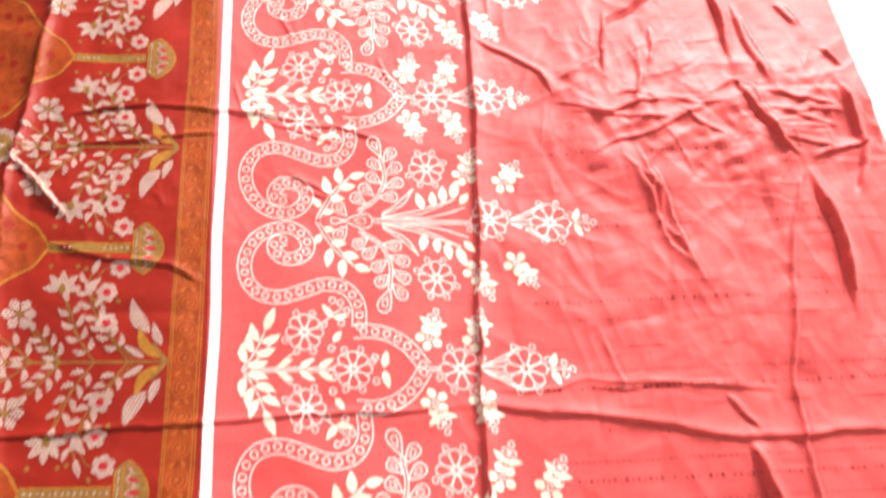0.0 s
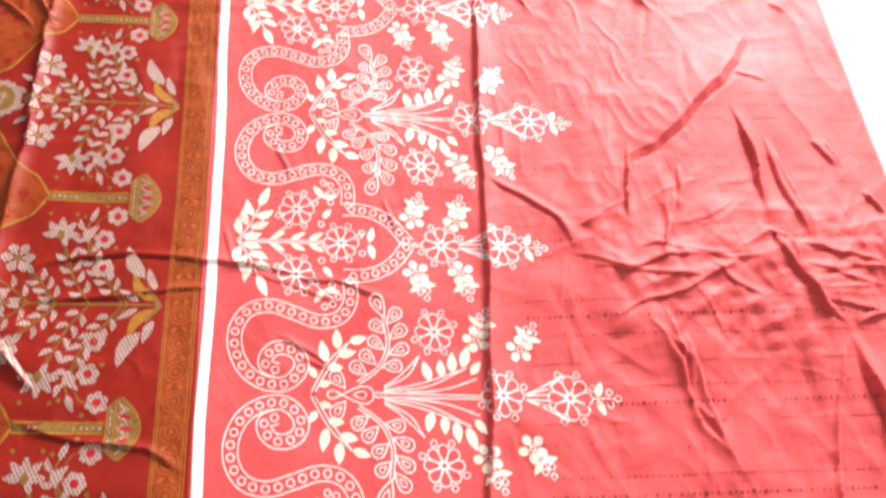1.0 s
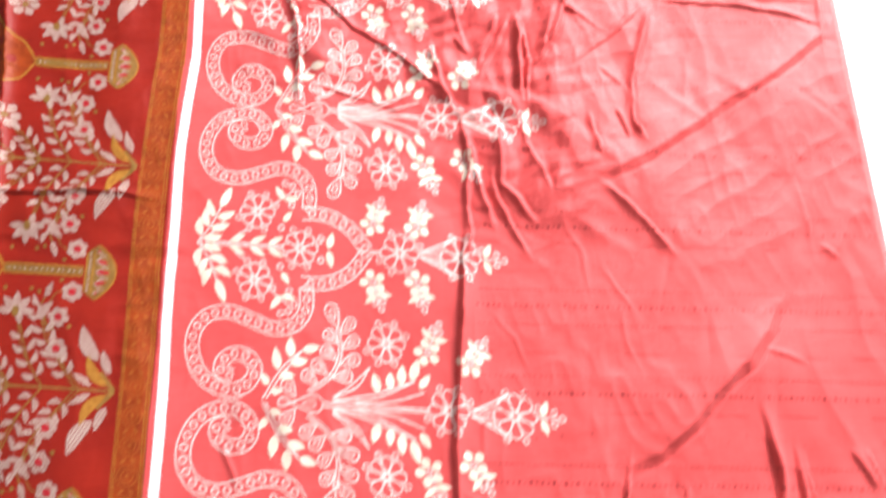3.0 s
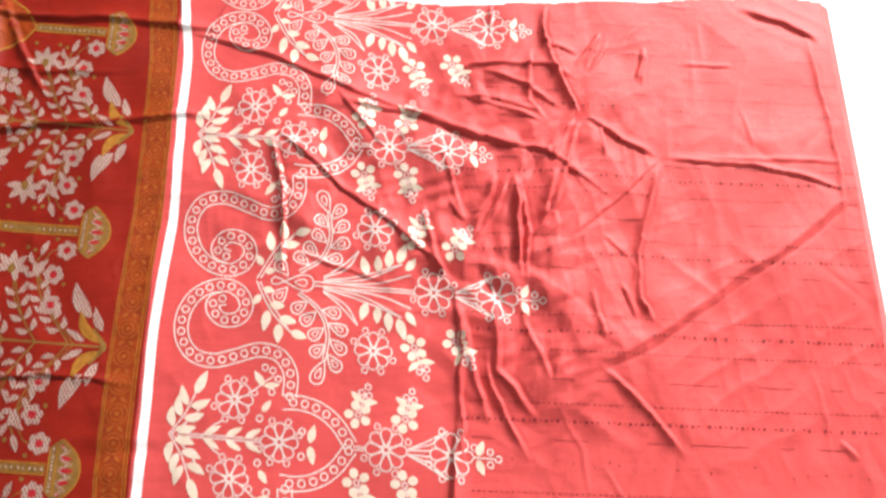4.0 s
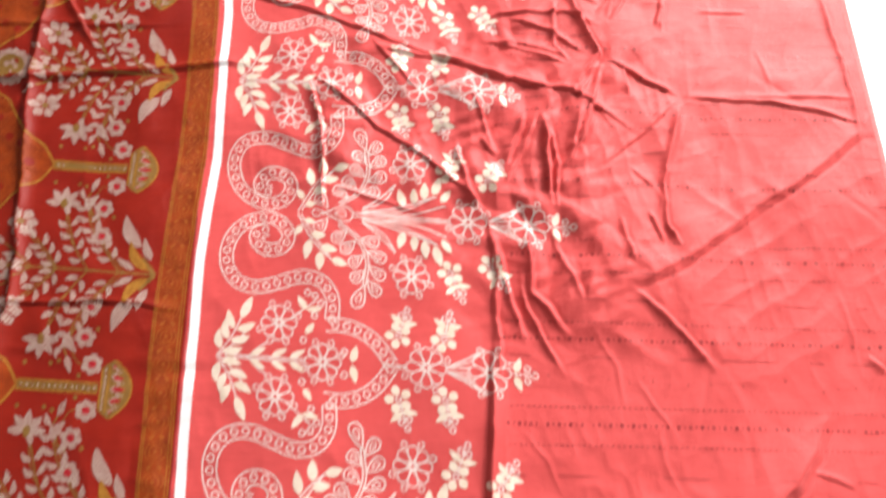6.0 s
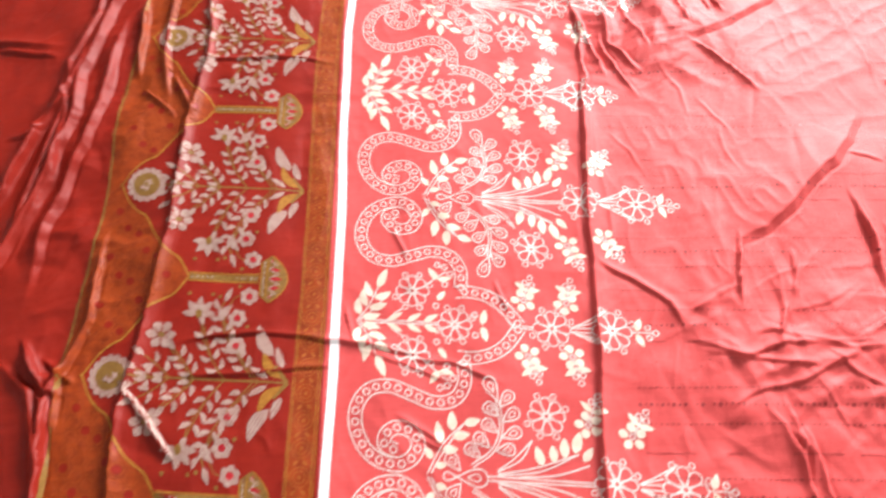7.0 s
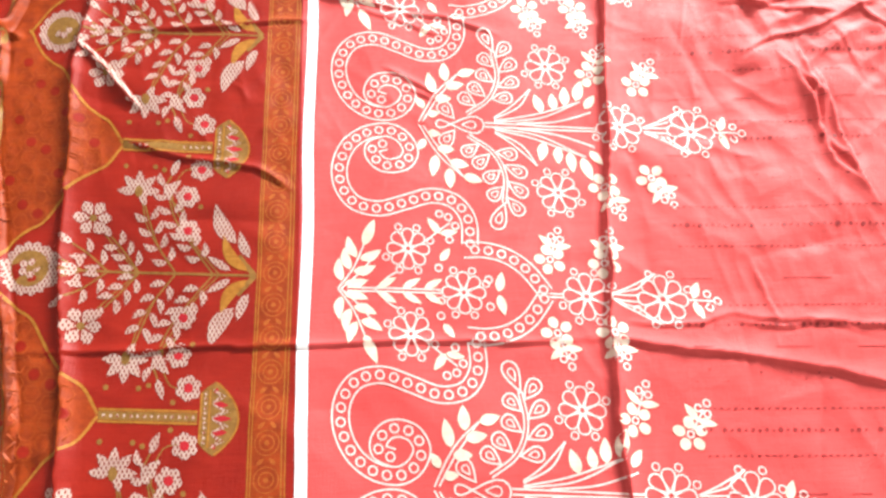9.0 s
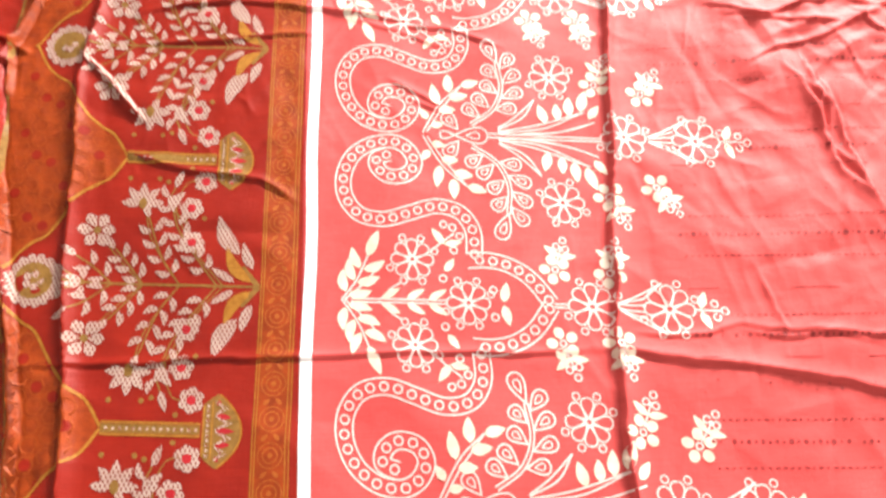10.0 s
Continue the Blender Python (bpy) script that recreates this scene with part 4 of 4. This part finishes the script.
strip = grid_patch("border_strip", inside & (gx - sway(gy) > -0.0310) & (gx - sway(gy) < -0.0075), BROWN, fabric, 0.00015, "rust brown strip with gold circles")
edges = Ink(lambda u, v: (u + float(sway(v)), v))
for x in (-0.0303, -0.0285, -0.0105, -0.0083):
    edges.line([(x, -0.335), (x, 0.872)], 0.0006, step=0.004)
edges.lay("gold_edging", GOLD, strip, 0.00028)
y = -0.33
while y < 0.868:
    ink = Ink(lambda u, v: (u - 0.0045 + float(sway(v)), v))
    for r, w in ((0.0074, 0.0007), (0.0044, 0.0008)):
        ink.ring((-0.0148, y), r, w, 16)
    ink.disc((-0.0148, y), 0.0016, 8)
    for s in (1, -1):
        ink.leaf((-0.0150 + s * 0.0055, y + 0.0085), (-0.0148 + s * 0.0015, y + 0.0125), 0.0026)
    ink.lay("roundel", RUST, strip, 0.00028)
    y += 0.0213


def tree(yc):
    trunk = Ink(border_put(yc, 1))
    trunk.line([(-0.029, 0), (-0.158, 0)], 0.0016)
    trunk.line([(-0.040, -0.013), (-0.029, 0.0)], 0.0034)
    trunk.line([(-0.040, 0.013), (-0.029, 0.0)], 0.0034)
    for s in (1, -1):
        trunk.line(spline([(-0.052, 0.0), (-0.070, s * 0.022), (-0.078, s * 0.045), (-0.074, s * 0.052)]), 0.0009)
        trunk.line(spline([(-0.070, s * 0.022), (-0.085, s * 0.050), (-0.080, s * 0.070), (-0.070, s * 0.074)]), 0.0009)
        trunk.line(spline([(-0.080, 0.0), (-0.100, s * 0.030), (-0.106, s * 0.055)]), 0.0009)
        trunk.line(spline([(-0.105, 0.0), (-0.122, s * 0.018), (-0.135, s * 0.034)]), 0.0009)
        for x, v in ((-0.092, 0.072), (-0.098, 0.074), (-0.118, 0.074), (-0.090, 0.058), (-0.066, 0.046), (-0.076, 0.082)):
            trunk.disc((x, s * v), 0.0018, 7)
    thing = trunk.lay("tree_motif", OLIVE, fabric, 0.00026, "printed flowering tree in grey-white and olive")
    for s in (1, -1):
        ink = Ink(border_put(yc, s))
        ink.leaf((-0.0420, 0.0215), (-0.0560, 0.0480), 0.0110, 0.003)
        ink.leaf((-0.0330, 0.0120), (-0.0395, 0.0300), 0.0066, 0.001)
        ink.leaf((-0.0450, 0.0030), (-0.0600, 0.0120), 0.0050)
        ink.lay("palm_leaf", PALE, thing, 0.00028)
        ink = Ink(border_put(yc, s))
        ink.leaf((-0.0340, 0.0030), (-0.0500, 0.0270), 0.0080, 0.004)
        ink.lay("gold_leaf", GOLD, thing, 0.00028)
        ink, eye = Ink(border_put(yc, s)), Ink(border_put(yc, s))
        for cx, cv in ((-0.0750, 0.0530), (-0.0670, 0.0730), (-0.0735, 0.0290)):
            for k in range(6):
                a = 6.2832 * k / 6 + cx * 100
                ink.disc((cx + 0.0050 * math.cos(a), cv + 0.0050 * math.sin(a)), 0.0033, 7)
            eye.disc((cx, cv), 0.0031, 8)
        rose = ink.lay("rose", PALE, thing, 0.00028)
        eye.lay("rose_centre", MAROON, thing, 0.00036)
        ink = Ink(border_put(yc, s))
        for k in range(5):
            a = radians(90 + (k - 2) * 46)
            ink.leaf((-0.108 + 0.002 * math.cos(a), 0.056 + 0.002 * math.sin(a)), (-0.108 + 0.0145 * math.cos(a), 0.057 + 0.0145 * math.sin(a)), 0.0062)
        ink.lay("lily", PALE, thing, 0.00028)
        ink = Ink(border_put(yc, s))
        ink.disc((-0.108, 0.0560), 0.0028, 9, 0.0042)
        ink.lay("lily_heart", OLIVE, thing, 0.00036)
        ink, eye = Ink(border_put(yc, s)), Ink(border_put(yc, s))
        for k in range(6):
            a = 6.2832 * k / 6
            ink.leaf((-0.137 + 0.002 * math.cos(a), 0.0365 + 0.002 * math.sin(a)), (-0.137 + 0.0125 * math.cos(a), 0.0365 + 0.0125 * math.sin(a)), 0.0076, fat=0.6)
        eye.disc((-0.137, 0.0365), 0.0026, 8)
        ink.lay("daisy", PALE, thing, 0.00028)
        eye.lay("daisy_eye", OLIVE, thing, 0.00036)
        ink = Ink(border_put(yc, s))
        for pts, n, first in (
            ([(-0.056, 0.0), (-0.068, 0.016), (-0.082, 0.036), (-0.087, 0.050)], 5, 0.22),
            ([(-0.080, 0.0), (-0.092, 0.017), (-0.099, 0.034), (-0.103, 0.046)], 4, 0.18),
            ([(-0.104, 0.0), (-0.115, 0.014), (-0.124, 0.024)], 3, 0.15),
            ([(-0.124, 0.0), (-0.137, 0.011), (-0.148, 0.018)], 2, 0.2),
            ([(-0.076, 0.040), (-0.090, 0.056), (-0.087, 0.068)], 2, 0.5),
            ([(-0.140, 0.0), (-0.152, 0.006)], 1, 0.2),
        ):
            twig = Ink(border_put(yc, s))
            branch(ink, twig, pts, 0.0112, 0.0046, n, True, True, True, first)
            twig.lay("twig", OLIVE, thing, 0.00026)
        ink.lay("foliage", PALE, thing, 0.00032, "many small grey-white printed leaves")
    # medallion at the head of the tree
    ink, heart = Ink(border_put(yc, 1)), Ink(border_put(yc, 1))
    c = (-0.1735, 0.0)
    rays = 96
    band = []
    for k in range(rays):
        a = 6.2832 * k / rays
        for r in (0.0118, 0.0148, 0.0163 + 0.0022 * abs(math.sin(8 * a))):
            band.append((c[0] + r * math.cos(a), c[1] + r * math.sin(a)))
    ink.add(band, [[3 * k + q, 3 * k + q + 1, 3 * ((k + 1) % rays) + q + 1, 3 * ((k + 1) % rays) + q] for k in range(rays) for q in (0, 1)])
    med = ink.lay("medallion", PALE, fabric, 0.00028, "scalloped pale medallion with an olive heart")
    heart.disc(c, 0.0124, 18)
    heart.lay("medallion_heart", OLIVE, med, 0.00034)
    star = Ink(border_put(yc, 1))
    for k in range(5):
        a = 6.2832 * k / 5
        star.disc((c[0] + 0.0044 * math.cos(a), c[1] + 0.0044 * math.sin(a)), 0.0026, 7)
    star.lay("medallion_star", PALE, med, 0.00042)


OUTER = np.interp(gy, [-0.34, -0.11, -0.085, -0.015, 0.055, 0.165, 0.219, 0.30, 0.87], [-0.165, -0.170, -0.175, -0.189, -0.202, -0.215, -0.216, -0.213, -0.213]) - 0.002 * np.sin(gy * 30)


def arch_half(x):
    """Half the width of the brown pointed arch at x."""
    return np.interp(-x, [0.121, 0.124, 0.130, 0.137, 0.147, 0.155, 0.160, 0.166, 0.175, 0.186, 0.193, 0.198], [0.0, 0.010, 0.015, 0.019, 0.028, 0.033, 0.045, 0.056, 0.061, 0.071, 0.081, 0.0925])


def vase(yc):
    put = border_put(yc, 1)
    bowl = Ink(put)
    n = 9

    def rim(v):
        """The scalloped right end of the pot: deepest in its middle, cut in towards its two corners."""
        return -0.0355 - 0.0150 * (abs(v) / 0.0225) ** 2.0

    v, f = [], []
    for i in range(29):
        w = -1 + i / 14
        for q in range(n):
            r = q / (n - 1)
            half = 0.0150 + (0.0220 - 0.0150) * r ** 0.8
            v.append((-0.0590 + (rim(w * 0.0225) + 0.0590) * r, w * half))
    for i in range(28):
        f += [[n * i + q, n * i + q + 1, n * i + n + q + 1, n * i + n + q] for q in range(n - 1)]
    bowl.add(v, f)
    thing = bowl.lay("vase_motif", OLIVE, fabric, 0.00026, "printed olive and gold footed bowl on a tall stem")
    ink = Ink(put)
    ink.line([(rim(0.0215 * i / 10) - 0.0004, 0.0215 * i / 10) for i in range(-10, 11)], 0.0012)
    for x, half in ((-0.0588, 0.0150), (-0.0535, 0.0172)):
        ink.line([(x, -half), (x, half)], 0.0011)
    for w in (-0.0036, 0.0036):
        ink.line([(-0.0605, w), (-0.1210, w)], 0.0014)
    ink.lay("gold_tracery", GOLD, thing, 0.00034)
    wave = Ink(put)
    for off, wd in ((0.0, 0.0012), (0.0030, 0.0008)):
        for k in range(-2, 2):
            mid = 0.0088 * k + 0.0044
            wave.line([(-0.0515, mid - 0.0040), (-0.0445 + off - 0.0012 * (k + 0.5) ** 2, mid), (-0.0515, mid + 0.0040)], wd * 0.8)
    wave.lay("zigzag_band", PALE, thing, 0.00040)
    shade = Ink(put)
    for k in range(-2, 3):
        shade.leaf((-0.0510, 0.0088 * k * 0.98), (-0.0400 - 0.0022 * k * k, 0.0088 * k * 0.9), 0.0036)
    shade.lay("bowl_band", MAROON, thing, 0.00037)
    beads = Ink(put)
    for k in range(-5, 6):
        beads.disc((-0.0562, 0.0029 * k), 0.0010, 6)
    tagged(beads.lay("bowl_rim", PALE, thing, 0.00044), kind="stuff")
    ink = Ink(put)
    ink.line([(-0.0605, 0), (-0.1210, 0)], 0.0052)
    ink.lay("stem", OLIVE, thing, 0.00026)
    ink = Ink(put)
    for k in range(14):
        ink.disc((-0.0630 - 0.0042 * k, 0), 0.0011, 6)
    tagged(ink.lay("bead_row", PALE, thing, 0.00034), kind="stuff")
    # the arch that springs from the stem
    cy = yc + LEAN_T * (gx + 0.03)
    arch = grid_patch("arch_field", inside & (gx < -0.121) & (gx > np.maximum(-0.2005, OUTER)) & (np.abs(gy - cy) < arch_half(gx)), BROWN, fabric, 0.00012, "mottled rust brown arch with gold outline")
    line = Ink(put)
    xs = np.linspace(-0.1212, -0.200, 26)
    for s in (1, -1):
        line.line(spline([(float(x), s * float(arch_half(x))) for x in xs[::3] if x > -0.197] + [(-0.198, s * 0.0900)], 6), 0.0019)
    line.lay("arch_outline", GOLD, arch, 0.00032)
    tr, spots = Ink(put), Ink(put)
    for i in range(6):
        for j in range(-5, 6):
            c = (-0.140 - 0.011 * i, 0.0115 * (j + 0.5 * (i % 2)))
            if abs(c[1]) < float(arch_half(c[0])) - 0.008:
                tr.ring(c, 0.0052, 0.0011, 6)
                if (3 * i + j) % 4 == 0:
                    spots.disc(c, 0.0036, 7)
    if tr.v and spots.v:
        tagged(tr.lay("trellis", DUSK, arch, 0.00028), kind="stuff")
        tagged(spots.lay("trellis_spot", DEEP, arch, 0.00030), kind="stuff")


for k in range(-2, 5):
    tree(TREE + k * PITCH)
    vase(TREE + (k + 0.5) * PITCH - 0.0005)
olive_hem = grid_patch("hem_band", inside & (gx > OUTER) & (gx < np.maximum(-0.199, OUTER + 0.006)), BROWN, fabric, 0.00012, "brown edge of the printed border")
hem = Ink(lambda u, v: (u, v))
ys = np.arange(-0.335, 0.872, 0.006)
hem.line(list(zip(np.interp(ys, gy[:, 0], OUTER[:, 0]) + 0.001, ys)), 0.0022, step=0.003)
hem.lay("hem_line", OLIVE, olive_hem, 0.0003)
# the bright highlight along one pinched fold, put into the colour as a pale sliver
sliver = Ink(lambda u, v: (u, v))
sliver.leaf((-0.166, 0.196), (-0.106, 0.127), 0.0044, 0.002, 26, 0.35)
sliver.lay("fold_highlight", PALE, fabric, 0.0006, "pale sliver painted as the highlight on a pinched fold")
